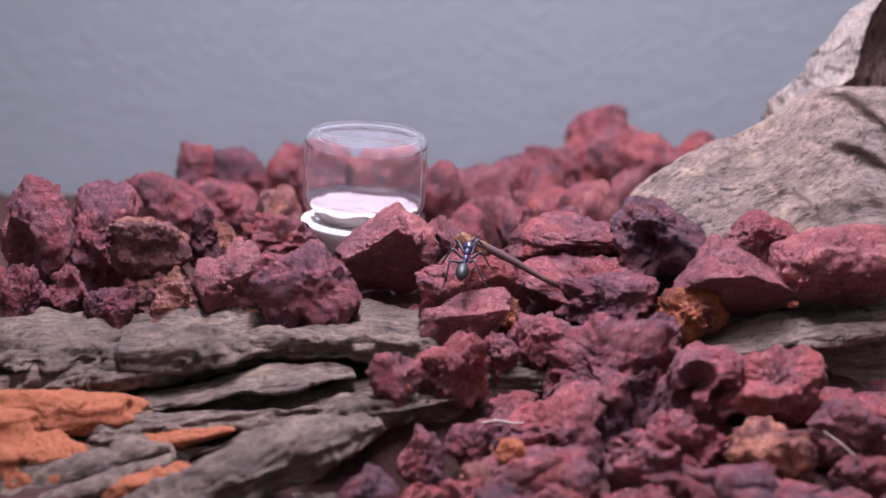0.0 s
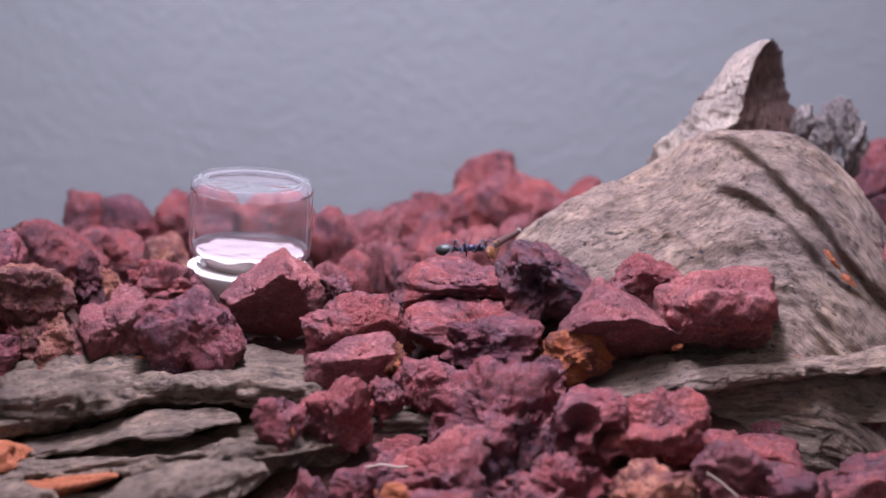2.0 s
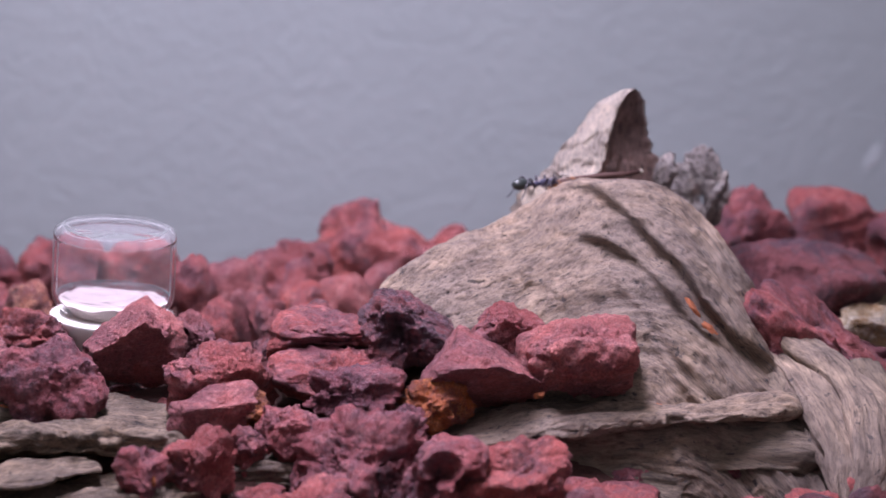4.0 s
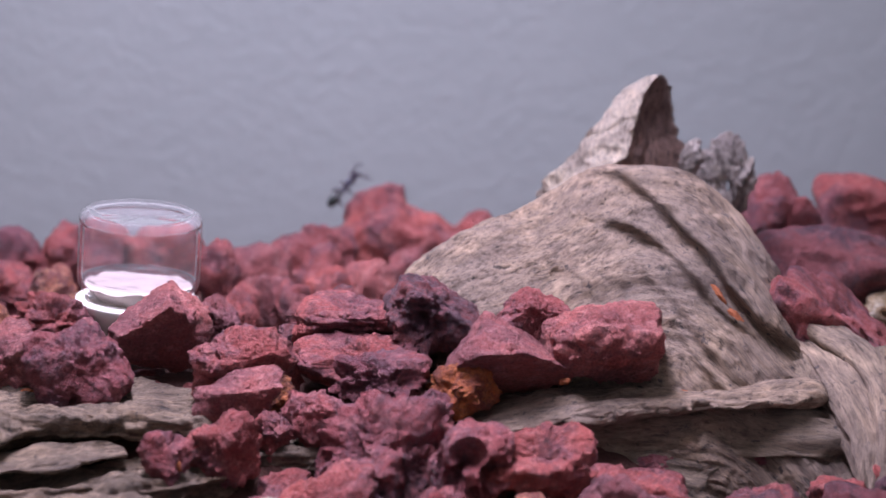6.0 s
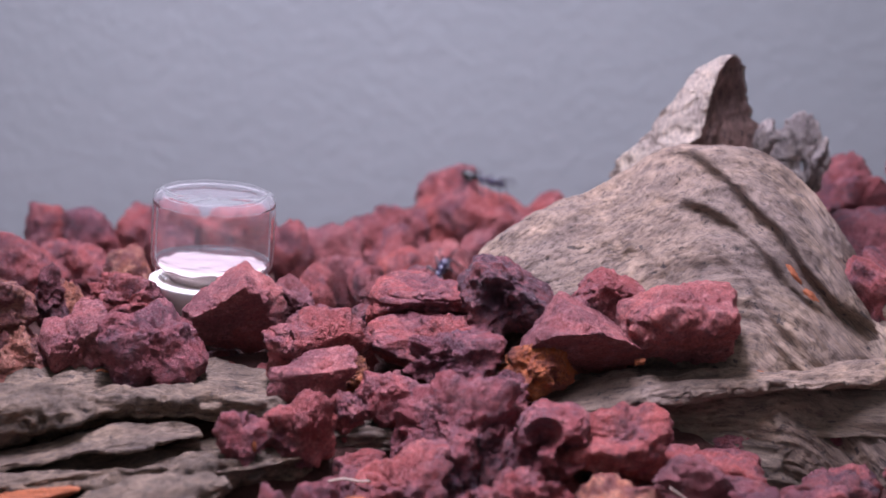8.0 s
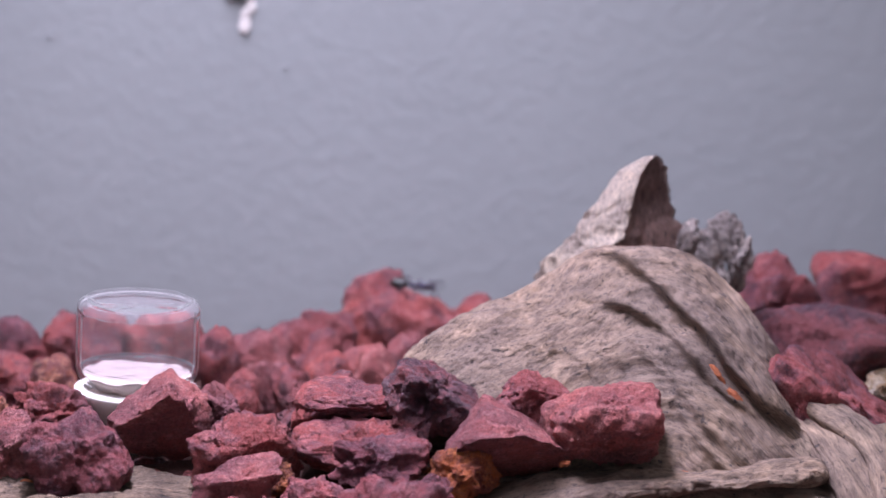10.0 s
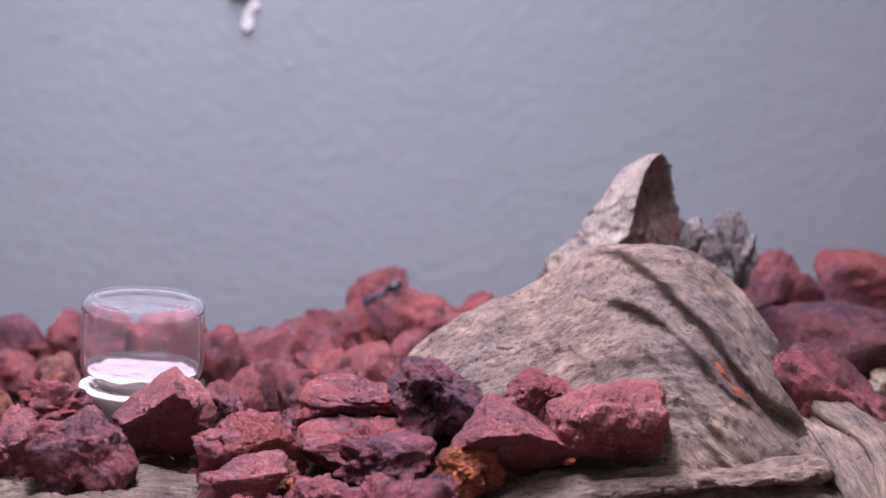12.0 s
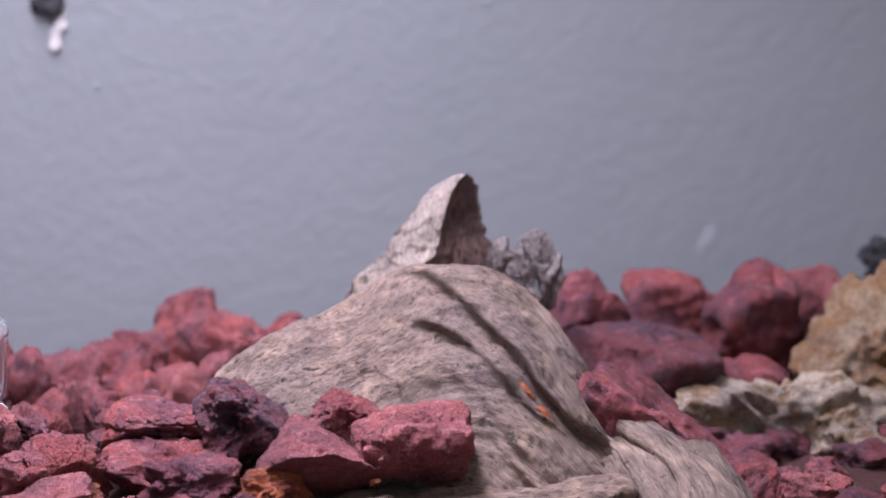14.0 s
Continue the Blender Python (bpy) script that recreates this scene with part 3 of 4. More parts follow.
def bark_flake():
    """An upright curled flake of bark: a pale outer face that meets a hollow brown one in a ragged edge."""
    nz, n1 = 90, 60
    z = np.linspace(0, 1, nz)
    k = np.linspace(0, 1, n1)
    Zg, Kg = np.meshgrid(z, k, indexing="ij")
    Zg, Kg = Zg.ravel(), Kg.ravel()
    left = np.interp(Zg, [0, 0.16, 0.515, 0.913, 1], [-17.8, -15.1, -8.9, -2.6, -0.4])
    edge = np.interp(Zg, [0, 0.29, 0.47, 0.58, 0.85, 0.97, 1], [-8.6, -5.6, -2.9, -2.4, -1.0, 0.6, 1.2])
    right = np.interp(Zg, [0, 0.29, 0.5, 0.67, 0.85, 0.95, 1], [9.0, 7.2, 4.3, 3.3, 3.8, 3.4, 2.6])
    x = np.where(Kg < 0.4, left + (edge - left) * Kg / 0.4, edge + (right - edge) * (Kg - 0.4) / 0.6)
    y = np.where(Kg < 0.4, 5.0 - 7.5 * (Kg / 0.4) ** 1.4, -2.5 + 6.0 * ((Kg - 0.4) / 0.6) ** 0.6)
    v = np.stack([x, y, Zg * 19.8 - 2.5 - 1.3 * Zg ** 6 * np.abs(2 * Kg - 0.9) ** 1.6], 1)
    p = np.stack([x, y, Zg * 24], 1)
    v[:, 0] += 0.9 * fbm(p, 4.0, 4, 61, 0.6) * (0.4 + 0.6 * (1 - Zg))
    v[:, 1] += 0.8 * fbm(p * np.array((1, 1, 0.5)), 3.4, 4, 62, 0.5)
    rag = np.clip((Kg - 0.7) / 0.3, 0, 1)
    v[:, 0] += rag * 0.9 * fbm(np.stack([0 * Zg, 0 * Zg, Zg * 19], 1), 4.2, 4, 64, 0.6) * (1.3 - Zg)
    back = v + np.array((0.6, 2.2, -0.5))
    front_faces = grid_faces(nz, n1)
    n = nz * n1
    faces = front_faces + [tuple(i + n for i in reversed(f)) for f in front_faces]
    rim = [i * n1 for i in range(nz)] + [(nz - 1) * n1 + j for j in range(1, n1)] + [i * n1 + n1 - 1 for i in range(nz - 2, -1, -1)] + [j for j in range(n1 - 2, 0, -1)]
    for a, b in zip(rim, rim[1:] + rim[:1]):
        faces.append((a, a + n, b + n, b))
    return np.concatenate([v, back]), faces, Kg


def bark():
    v, f, k = bark_flake()
    inside = [len(face) == 4 and i < 2 * 89 * 59 and (i % (89 * 59)) % 59 >= 24 for i, face in enumerate(f)]
    root = empty("bark_flake", 46.8, 478.0, 35.4)
    for name, mat, keep in (("outer_face", M_BARK, False), ("inner_face", M_BARKIN, True)):
        chosen = [face for face, flag in zip(f, inside) if flag == keep]
        used = sorted({i for face in chosen for i in face})
        index = {old: k for k, old in enumerate(used)}
        w = v[used]
        wood_object(name, (w, [tuple(index[i] for i in face) for face in chosen], w[:, [2, 0, 1]]), mat, root)
    tagged(root, "upright curled bark flake, pale outside and brown within", "bark")
    rng = np.random.RandomState(8)
    chunk = empty("bark_chunk", 60.0, 486.0, 37.6)
    for k in range(16):
        dx = -3.9 + 7.8 * ((k * 0.618) % 1)
        tall = rng.uniform(6.0, 8.5) * (1 - 0.06 * abs(dx))
        v, f = stone_shape((rng.uniform(2.4, 4.2), rng.uniform(1.2, 2.2), tall), 700 + k, 5, facets=9, sharp=30, lumps=0.14, pits=0.4, pit_cell=1.5, grain=0.25, uneven=0.8, bites=2)
        v[:, 0] *= 1 - 0.75 * np.clip(v[:, 2] / tall, -0.2, 0.5)
        turn = np.array(Euler((rng.uniform(-0.4, 0.3), 0.12 * dx + rng.uniform(-0.25, 0.25), rng.uniform(-0.9, 0.9))).to_matrix())
        w, f = shifted((v @ turn.T, f), dx, rng.uniform(-3, 3), 4.0 - 1.35 * abs(dx) - rng.uniform(0, 3.0) - (4.5 if k > 10 else 0))
        wood_object("plate", (w, f, v[:, [2, 0, 1]] + 20 * k), M_BARKCHUNK, chunk)
    tagged(chunk, "jagged grey bark chunk of broken plates behind the driftwood", "bark")
    v, f = stone_shape((4.6, 4, 6.5), 72, 5, facets=9, sharp=12, lumps=0.2, pits=0.2, pit_cell=1.8, grain=0.3)
    ob = wood_object("bark_flake", (v, f, v[:, [2, 0, 1]]), M_BARKCHUNK)
    ob.location = Vector((53.6, 482.0, 39.0)) * MM
    tagged(ob, "small broken bark flake beside the upright one", "bark")


M_BARKCHUNK = wood("grey_jagged_bark", (0.66, 0.58, 0.54), (0.24, 0.20, 0.19), (0.42, 0.36, 0.34), (0.6, 1.0, 1.0))
bark()

lip = dict(under=0.78, taper=(0.5, 0.22), ragged=1.0)
slab = wood_object("driftwood_slab", joined([
    wood_tongue((-106, 420, 7.4), (-17.5, 424, 11.2), 28, 4.6, 51, bend=1.0, nu=340, nv=100, grain=1.2, **lip),
    wood_tongue((-108, 410, -2.0), (-52.0, 417, 9.0), 19, 6.4, 58, bend=1.2, nu=220, nv=90, grain=1.1, **lip),
    wood_tongue((-60.0, 405, 4.6), (-28.5, 410, 8.7), 11, 2.6, 52, bend=0.9, nu=180, nv=80, grain=1.3, **lip),
    wood_tongue((-68.0, 401, 1.4), (-14.0, 409, 5.0), 14, 4.2, 53, bend=1.6, nu=240, nv=80, grain=1.3, **lip),
    wood_tongue((-74.0, 393, -5.2), (-14.0, 405, 6.6), 10.0, 5.0, 54, bend=0.9, nu=260, nv=90, grain=1.2, **lip),
    wood_tongue((-84.0, 386, -7.0), (-51.0, 394, 2.6), 10.0, 5.2, 59, nu=180, nv=80, grain=1.2, **lip),
    wood_tongue((-62.0, 381, -7.0), (-23.5, 391, 6.2), 9.5, 5.2, 55, bend=0.8, nu=220, nv=90, grain=1.2, **lip),
    wood_tongue((-92.0, 396, -9.0), (-24.4, 410, -6.0), 46, 5.0, 56, nu=120, nv=60),
]), M_SLAB)
tagged(slab, "layered grey driftwood slab split into long tongues", "driftwood")
chip = wood_object("wood_chip", wood_tongue((-22.4, 416.0, 6.4), (-0.3, 414.0, 7.8), 12, 4.5, 57), M_SLAB)
tagged(chip, "short grey wood chip wedged between the stones", "wood chip")


def sand_heap(x, y, z, w, d, h, seed, lean=0):
    v, f = stone_shape((w, d, h), seed, 5, facets=3, sharp=4, lumps=0.12, pits=0, grain=min(0.45, 0.10 * w), uneven=1.3, bites=0)
    ob = mesh_object("sand_patch", v, f, M_SAND)
    ob.location = (x * MM, y * MM, z * MM)
    ob.rotation_euler = (0, radians(lean), 0)
    return tagged(ob, "bright orange sand caught on the driftwood slab", "sand", "orange sand", "stuff")


sand_heap(-65.5, 401.0, 5.4, 25, 13, 7.6, 81)
sand_heap(-77.0, 399.0, 4.0, 24, 16, 8.0, 85)
sand_heap(-69.5, 392.5, 1.0, 17, 12, 8.0, 82)
sand_heap(-53.5, 396.5, 2.6, 21, 5, 3.6, 83, -9)
sand_heap(-82.0, 391.0, -3.0, 24, 16, 9.0, 88)
sand_heap(-53.0, 385.5, -0.4, 13, 6, 5.4, 84, -20)


# ---------------------------------------------------------------- feeder
def tube(points, radii, n=10):
    """A limb through a few joints."""
    pts = np.array(points, float)
    v, faces = [], []
    for i, p in enumerate(pts):
        t = pts[min(i + 1, len(pts) - 1)] - pts[max(i - 1, 0)]
        t /= np.linalg.norm(t)
        a = np.cross(t, (0.3, 0.2, 0.93))
        a /= np.linalg.norm(a)
        b = np.cross(t, a)
        for k in range(n):
            w = 2 * math.pi * k / n
            v.append(p + radii[i] * (math.cos(w) * a + math.sin(w) * b))
    faces = grid_faces(len(pts), n, True)
    faces += [tuple(range(n)), tuple(reversed(range((len(pts) - 1) * n, len(pts) * n)))]
    return np.array(v), faces


def lathe(profile, n=96):
    v, faces = [], []
    for r, z in profile:
        for k in range(n):
            a = 2 * math.pi * k / n
            v.append((r * math.cos(a), r * math.sin(a), z))
    faces = grid_faces(len(profile), n, True)
    return np.array(v), [tuple(reversed(f)) for f in faces]


def feeder():
    base = empty("feeder", -30.3, 459.0, 20.2)
    base.rotation_euler = (radians(4.0), radians(3.0), 0)
    outer = [(7.3, 13.4), (8.1, 13.55), (8.7, 13.2), (9.0, 12.6), (9.03, 11.5), (9.03, 6), (9.0, 4.0), (8.8, 3.0), (8.3, 2.2), (7.6, 1.7), (7.2, 1.2), (7.1, 0.3)]
    inner = [(6.5, 0.3), (6.6, 1.5), (7.4, 2.3), (8.1, 3.1), (8.4, 4.2), (8.45, 12.0), (8.1, 12.5), (7.3, 12.7), (4, 12.6), (0.01, 12.6)]
    v, f = lathe(outer + inner)
    jar = mesh_object("glass_jar", v, f, M_GLASS, base)
    jar.visible_shadow = False
    jar["label"] = "upturned clear glass jar"
    v, f = lathe([(0.01, 13.2), (5.6, 13.2), (6.6, 13.4), (7.5, 13.95), (8.1, 14.05), (8.65, 13.75), (8.98, 13.1), (9.02, 12.4), (8.6, 12.6), (7.9, 13.0), (6.8, 12.95), (0.01, 12.9)])
    v[:, 2] += 0.12 * fbm(v, 2.2, 2, 78)
    ring = mesh_object("base_ring", v, f, M_GLASSRING, jar)
    ring.visible_shadow = False
    ring["label"] = "thick rounded glass base of the upturned jar"
    v, f = lathe([(0.01, 2.3)] + [(0.7 * k, 2.3 + 0.03 * k) for k in range(1, 11)] + [(7.6, 2.8), (7.9, 3.0), (7.7, 2.7), (7.2, 2.2), (6.4, 1.6), (6.0, 0.6), (0.01, 0.6)])
    v[:, 2] += 0.35 * fbm(v, 2.6, 3, 77) * (v[:, 2] > 2.2) * (np.hypot(v[:, 0], v[:, 1]) < 8)
    plug = mesh_object("plug", v, f, M_CREAM, base)
    plug["label"] = "cream wick soaked with water inside the jar"
    v, f = lathe([(0.01, 4.0)] + [(0.4 * k, 4.0) for k in range(1, 20)] + [(8.0, 4.0), (8.3, 4.02), (8.3, 3.7)])
    v[:, 2] += 0.02 * fbm(v, 2.4, 2, 79) * (np.hypot(v[:, 0], v[:, 1]) < 8)
    water = mesh_object("water", v, f, M_WATER, base)
    water.visible_shadow = False
    water["label"] = "rippled water over the wick, tinted mauve for the stones' reflection"
    v, f = lathe([(0.01, 0.9), (7.4, 0.9), (8.8, 0.9), (9.15, 0.75), (9.15, 0.45), (8.4, -1.2), (6.4, -4.3), (6.0, -4.8), (0.01, -4.8)])
    dish = mesh_object("dish", v, f, M_WHITE, base)
    dish["label"] = "white plastic dish under the jar"
    tagged(base, "upturned clear glass feeder jar on a white dish among stones", "feeder")


feeder()

# ---------------------------------------------------------------- stones, from the camera's side to the back wall
lava_stone("pink", 1, -26.0, 440.0, 19.6, 13.6, 12.8, extra=0, uneven=.2, facets=2, bites=0, depth=15, cuts=((-.5,-.12,.85,.50),(.45,-.05,.9,.78),(.12,-.8,-.6,.10),(.85,-.5,-.1,.72),(-.7,-.6,-.2,.8)), level=6)
lava_stone("pink", 2, -18.5, 449.0, 20.1, 7.8, 6.2, extra=2, cuts=((.4,-.3,.9,.6),), level=6)
lava_stone("pink", 3, -47.1, 432.0, 17.3, 10.2, 9.6, extra=1, cuts=((-.2,-.3,1,.55),(.2,-.9,-.4,.55)), level=6)
lava_stone("purple", 4, -36.2, 428.0, 17.8, 13.8, 11.1, extra=1, level=6, pits=.42, bites=0, facets=9, sharp=7, uneven=1.2)
lava_stone("brown", 5, -58.7, 436.0, 20.9, 10.7, 9.3, extra=0, level=6)
lava_stone("brown", 6, -55.9, 431.0, 16.1, 9.8, 6.8, extra=2, tilt=12, level=6)
lava_stone("purple", 7, -66.5, 446.0, 20.4, 11.0, 16.1, extra=4, level=6)
lava_stone("purple", 8, -76.0, 442.0, 22.1, 10.2, 14.7, extra=3, holes=((-.3,-1,-.2,34,5),), level=6)
lava_stone("purple", 9, -76.4, 430.0, 15.6, 5.7, 8.9, extra=2, level=6)
lava_stone("purple", 10, -70.5, 432.0, 16.9, 5.9, 4.2, extra=2, holes=((.1,-1,.2,40,2.5),), level=6)
lava_stone("purple", 11, -63.7, 428.0, 14.9, 7.0, 3.9, extra=2, level=6)
lava_stone("dark", 12, -52.6, 447.0, 22.5, 4.8, 5.7, extra=4, level=6)
lava_stone("brown", 13, -50.6, 450.0, 20.4, 4.4, 3.7, extra=4, level=6)
lava_stone("red", 14, -42.0, 452.0, 20.6, 10.4, 4.8, extra=4, pits=.6, level=6)
lava_stone("brown", 15, -50.7, 452.0, 19.9, 3.9, 4.1, extra=4, level=6)
lava_stone("red", 16, -61.1, 482.0, 20.0, 12.9, 9.3, extra=5, cuts=((.7,-.2,.7,.55),))
lava_stone("red", 17, -60.3, 512.0, 21.3, 6.9, 5.8, extra=6, uneven=.35, level=4)
lava_stone("purple", 18, -53.2, 508.0, 21.1, 8.2, 6.1, extra=6, level=4)
lava_stone("red", 19, -53.5, 492.0, 18.1, 11.5, 6.3, extra=5)
lava_stone("brown", 20, -44.1, 480.0, 18.9, 7.3, 6.5, extra=5, level=4)
lava_stone("red", 21, -45.5, 512.0, 19.3, 9.3, 9.3, extra=6, uneven=.35)
lava_stone("red", 22, -38.5, 510.0, 20.0, 10.0, 11.0, extra=6, uneven=.35)
lava_stone("red", 23, -29.7, 508.0, 19.6, 13.0, 12.0, extra=6, uneven=.35)
lava_stone("red", 24, -19.2, 492.0, 20.6, 6.7, 8.6, extra=5, pits=.5, uneven=.35, level=4)
lava_stone("pink", 25, -13.2, 502.0, 17.3, 9.3, 10.1, extra=5)
lava_stone("red", 26, -7.4, 512.0, 17.7, 10.2, 9.8, extra=5)
lava_stone("red", 27, 5.8, 529.0, 23.6, 11.0, 9.8, extra=8, sharp=5, facets=5, uneven=.25, lumps=.1, pits=.25, bites=0)
lava_stone("red", 28, 10.9, 522.0, 21.4, 16.6, 8.6, extra=6, pits=.35, cuts=((.5,-.2,.8,.6),))
lava_stone("red", 29, -2.1, 518.0, 19.2, 11.2, 8.5, extra=6)
lava_stone("red", 30, -3.6, 508.0, 16.9, 10.2, 8.8, extra=5)
lava_stone("pink", 31, 3.9, 495.0, 17.4, 7.7, 7.8, extra=5, level=4)
lava_stone("pink", 32, 10.1, 502.0, 19.4, 5.5, 5.2, extra=5, level=4)
lava_stone("red", 33, -16.6, 476.0, 17.5, 7.4, 5.7, extra=5, level=4)
lava_stone("red", 34, -7.8, 482.0, 17.7, 5.3, 4.7, extra=5, level=4)
lava_stone("red", 35, -2.6, 494.0, 17.1, 7.2, 6.1, extra=5, level=4)
lava_stone("red", 36, 21.3, 532.0, 19.6, 7.7, 7.0, extra=8, level=4)
lava_stone("pink", 37, -11.6, 486.0, 17.7, 4.9, 5.3, extra=5, level=4)
lava_stone("red", 38, -13.2, 428.0, 18.4, 14.4, 8.7, extra=2, bites=0, cuts=((-.15,-.45,1,.50),(.4,-.8,-.5,.4)), level=6)
lava_stone("pink", 39, -14.0, 419.0, 15.3, 11.0, 6.3, extra=2, bites=0, facets=5, pits=.1, lumps=.08, cuts=((-.1,-.35,1,.55),(.2,-.9,-.35,.6)), level=6)
lava_stone("red", 40, -15.7, 407.0, 11.1, 9.6, 9.1, extra=2, bites=1, cuts=((-.3,-.2,1,.6),(-.6,-.7,.2,.62),(.6,-.75,0,.6)), level=6)
lava_stone("purple", 41, -22.9, 403.0, 10.9, 6.6, 5.3, extra=2, level=6)
lava_stone("dark", 42, -3.5, 450.0, 21.4, 10.6, 5.4, extra=3, tilt=-16, pits=.6, pit_cell=1.4, form=(14,7,6), level=6)
lava_stone("red", 43, 2.4, 441.0, 21.2, 17.3, 6.6, extra=2, layers=1.0, uneven=.5, bites=1, cuts=((0,-.3,1,.55),(0,-.8,-.6,.5)), level=6)
lava_stone("red", 44, 2.6, 432.0, 17.0, 17.4, 7.7, extra=2, bites=2, cuts=((-.1,-.5,.9,.6),), level=6)
lava_stone("purple", 45, 5.2, 422.0, 17.5, 12.9, 5.8, extra=2, lumps=.22, pits=.6, bites=1, level=6)
lava_stone("purple", 46, 5.6, 409.0, 10.3, 16.5, 13.8, extra=3, uneven=.5, facets=7, lumps=.2, pits=.85, pit_cell=2.2, bites=0, cuts=((-.3,-.8,.5,.66),(.7,-.7,-.1,.6)), level=6)
lava_stone("purple", 47, -3.5, 414.0, 13.3, 9.0, 6.2, extra=2, level=6)
lava_stone("purple", 48, 11.8, 412.0, 14.1, 6.4, 6.1, extra=2, level=6)
lava_stone("orange", 49, 16.4, 420.0, 15.5, 10.0, 7.4, extra=0, turn=10, level=6)
lava_stone("dark", 50, 13.3, 437.0, 22.9, 13.6, 10.0, extra=1, uneven=.25, facets=4, bites=1, pits=.6, lumps=.18, pit_cell=1.5, cuts=((.05,-.1,1,.55),(.62,-.1,.75,.42),(-.75,-.3,.55,.72),(-.1,-1,-.2,.6)), level=6)
lava_stone("pink", 51, 22.6, 422.0, 19.4, 16.5, 11.4, extra=0, uneven=.12, lumps=.1, facets=0, bites=0, pits=.2, depth=14, cuts=((.62,-.1,.78,.40),(-.88,-.1,.46,.66),(-.12,-.5,.86,.50),(.05,-.66,-.75,.08),(-.6,-.75,-.1,.7)), level=6)
lava_stone("red", 52, 27.0, 431.0, 23.6, 10.3, 7.4, extra=0, uneven=.2, facets=3, bites=0, cuts=((-.7,-.2,.7,.66),(.6,-.2,.75,.5),(.5,-.85,-.1,.45)), level=6)
lava_stone("pink", 53, 35.8, 423.0, 21.2, 15.5, 11.4, extra=0, uneven=.3, facets=5, bites=1, lumps=.15, cuts=((-.5,-.25,.8,.62),(.3,-.35,.9,.70),(.1,-.95,.1,.62),(.1,-.66,-.75,.40),(-.75,-.6,-.1,.72)), level=6)
lava_stone("purple", 54, 16.9, 401.0, 10.9, 10.4, 7.9, extra=2, uneven=.3, facets=4, bites=0, lumps=.10, depth=15, holes=((-.15,-1,.42,27,6),(-.62,-1,-.35,25,7),(.62,-1,-.1,24,6),(.1,-1,-.75,18,4)), pits=.2, level=6)
lava_stone("red", 55, 26.2, 402.0, 10.4, 13.5, 8.4, extra=2, pits=.7, lumps=.26, cuts=((-.1,-.6,.8,.6),), level=6)
lava_stone("red", 56, -2.0, 399.0, 3.6, 12.6, 12.0, extra=2, bites=1, cuts=((-.3,-.3,1,.5),(.2,-.95,-.1,.55)), level=6)
lava_stone("red", 57, -19.1, 394.0, 2.0, 5.8, 7.5, extra=1, level=6)
lava_stone("purple", 58, -12.9, 396.0, 3.5, 5.9, 5.2, extra=1, level=6)
lava_stone("purple", 59, 12.4, 392.0, 3.1, 14.5, 10.2, extra=2, pits=.75, pit_cell=2.0, bites=1, sharp=6, level=6)
lava_stone("brown", 60, 25.0, 392.0, 4.0, 11.6, 7.2, extra=2, sharp=6, bites=1, level=6)
lava_stone("pink", 61, 35.2, 394.0, 6.3, 9.6, 6.8, extra=2, level=6)
lava_stone("brown", 62, -9.6, 387.0, 0.4, 7.9, 4.9, extra=1, level=6)
lava_stone("dark", 63, -25.5, 386.0, -1.0, 7.1, 6.6, extra=1, level=6)
lava_stone("red", 64, -18.5, 385.0, -2.0, 6.8, 5.6, extra=1, level=6)
lava_stone("red", 65, -13.4, 384.0, -1.5, 6.6, 5.9, extra=1, level=6)
lava_stone("red", 66, 37.6, 390.0, 0.7, 9.1, 6.2, extra=2, level=6)
lava_stone("orange", 67, 25.4, 385.0, -1.5, 10.0, 5.9, extra=1, level=6)
lava_stone("red", 68, 18.4, 384.0, -1.4, 6.8, 5.7, extra=1, level=6)
lava_stone("red", 69, -1.2, 384.0, -1.9, 9.3, 6.4, extra=1, level=6)
lava_stone("red", 70, 8.3, 383.0, -1.7, 10.0, 6.1, extra=1, level=6)
lava_stone("orange", 71, -7.8, 402.0, 0.8, 5.6, 5.2, extra=1, level=6)
lava_stone("red", 72, 73.4, 450.0, 17.6, 25.0, 20.5, extra=2, form=(31,15,14), tilt=38, bites=0, facets=8, cuts=((0,-.3,1,.55),), level=6)
lava_stone("dark", 74, 76.5, 486.0, 21.8, 21.9, 11.3, extra=3, form=(23,16,10), tilt=8, cuts=((0,-.15,1,.5),(-.6,-.6,.4,.7)), bites=0)
lava_stone("red", 75, 69.8, 502.0, 28.9, 12.1, 10.4, extra=6, bites=0)
lava_stone("red", 76, 86.2, 512.0, 27.6, 16.1, 9.7, extra=6, bites=0)
lava_stone("red", 77, 98.0, 508.0, 24.0, 14.8, 20.5, extra=4, bites=1, cuts=((.3,-1,-.35,.45),(-.2,-.3,1,.7)))
lava_stone("red", 78, 94.0, 492.0, 18.5, 13.8, 5.7, extra=4)
lava_stone("pink", 79, 114.0, 530.0, 25.8, 12.8, 10.0, extra=8)
lava_stone("red", 80, 86.6, 444.0, 10.9, 10.0, 5.4, extra=2, level=6)
lava_stone("pink", 81, 96.0, 440.0, 10.2, 11.2, 5.7, extra=2, level=6)
lava_stone("orange", 82, -8.3, 424.0, 14.2, 3.5, 4.3, extra=2, level=6)
lava_stone("red", 83, -8.8, 412.0, 11.9, 4.9, 4.5, extra=2, level=6)
lava_stone("dark", 84, 5.0, 404.0, 5.0, 6.0, 6.7, extra=2, level=6)
lava_stone("dark", 85, 9.4, 406.0, 8.0, 7.5, 7.5, extra=3, level=6)


M_GREY = lava("grey_stone", (0.085, 0.085, 0.095), (0.06, 0.06, 0.07), (0.13, 0.13, 0.14))


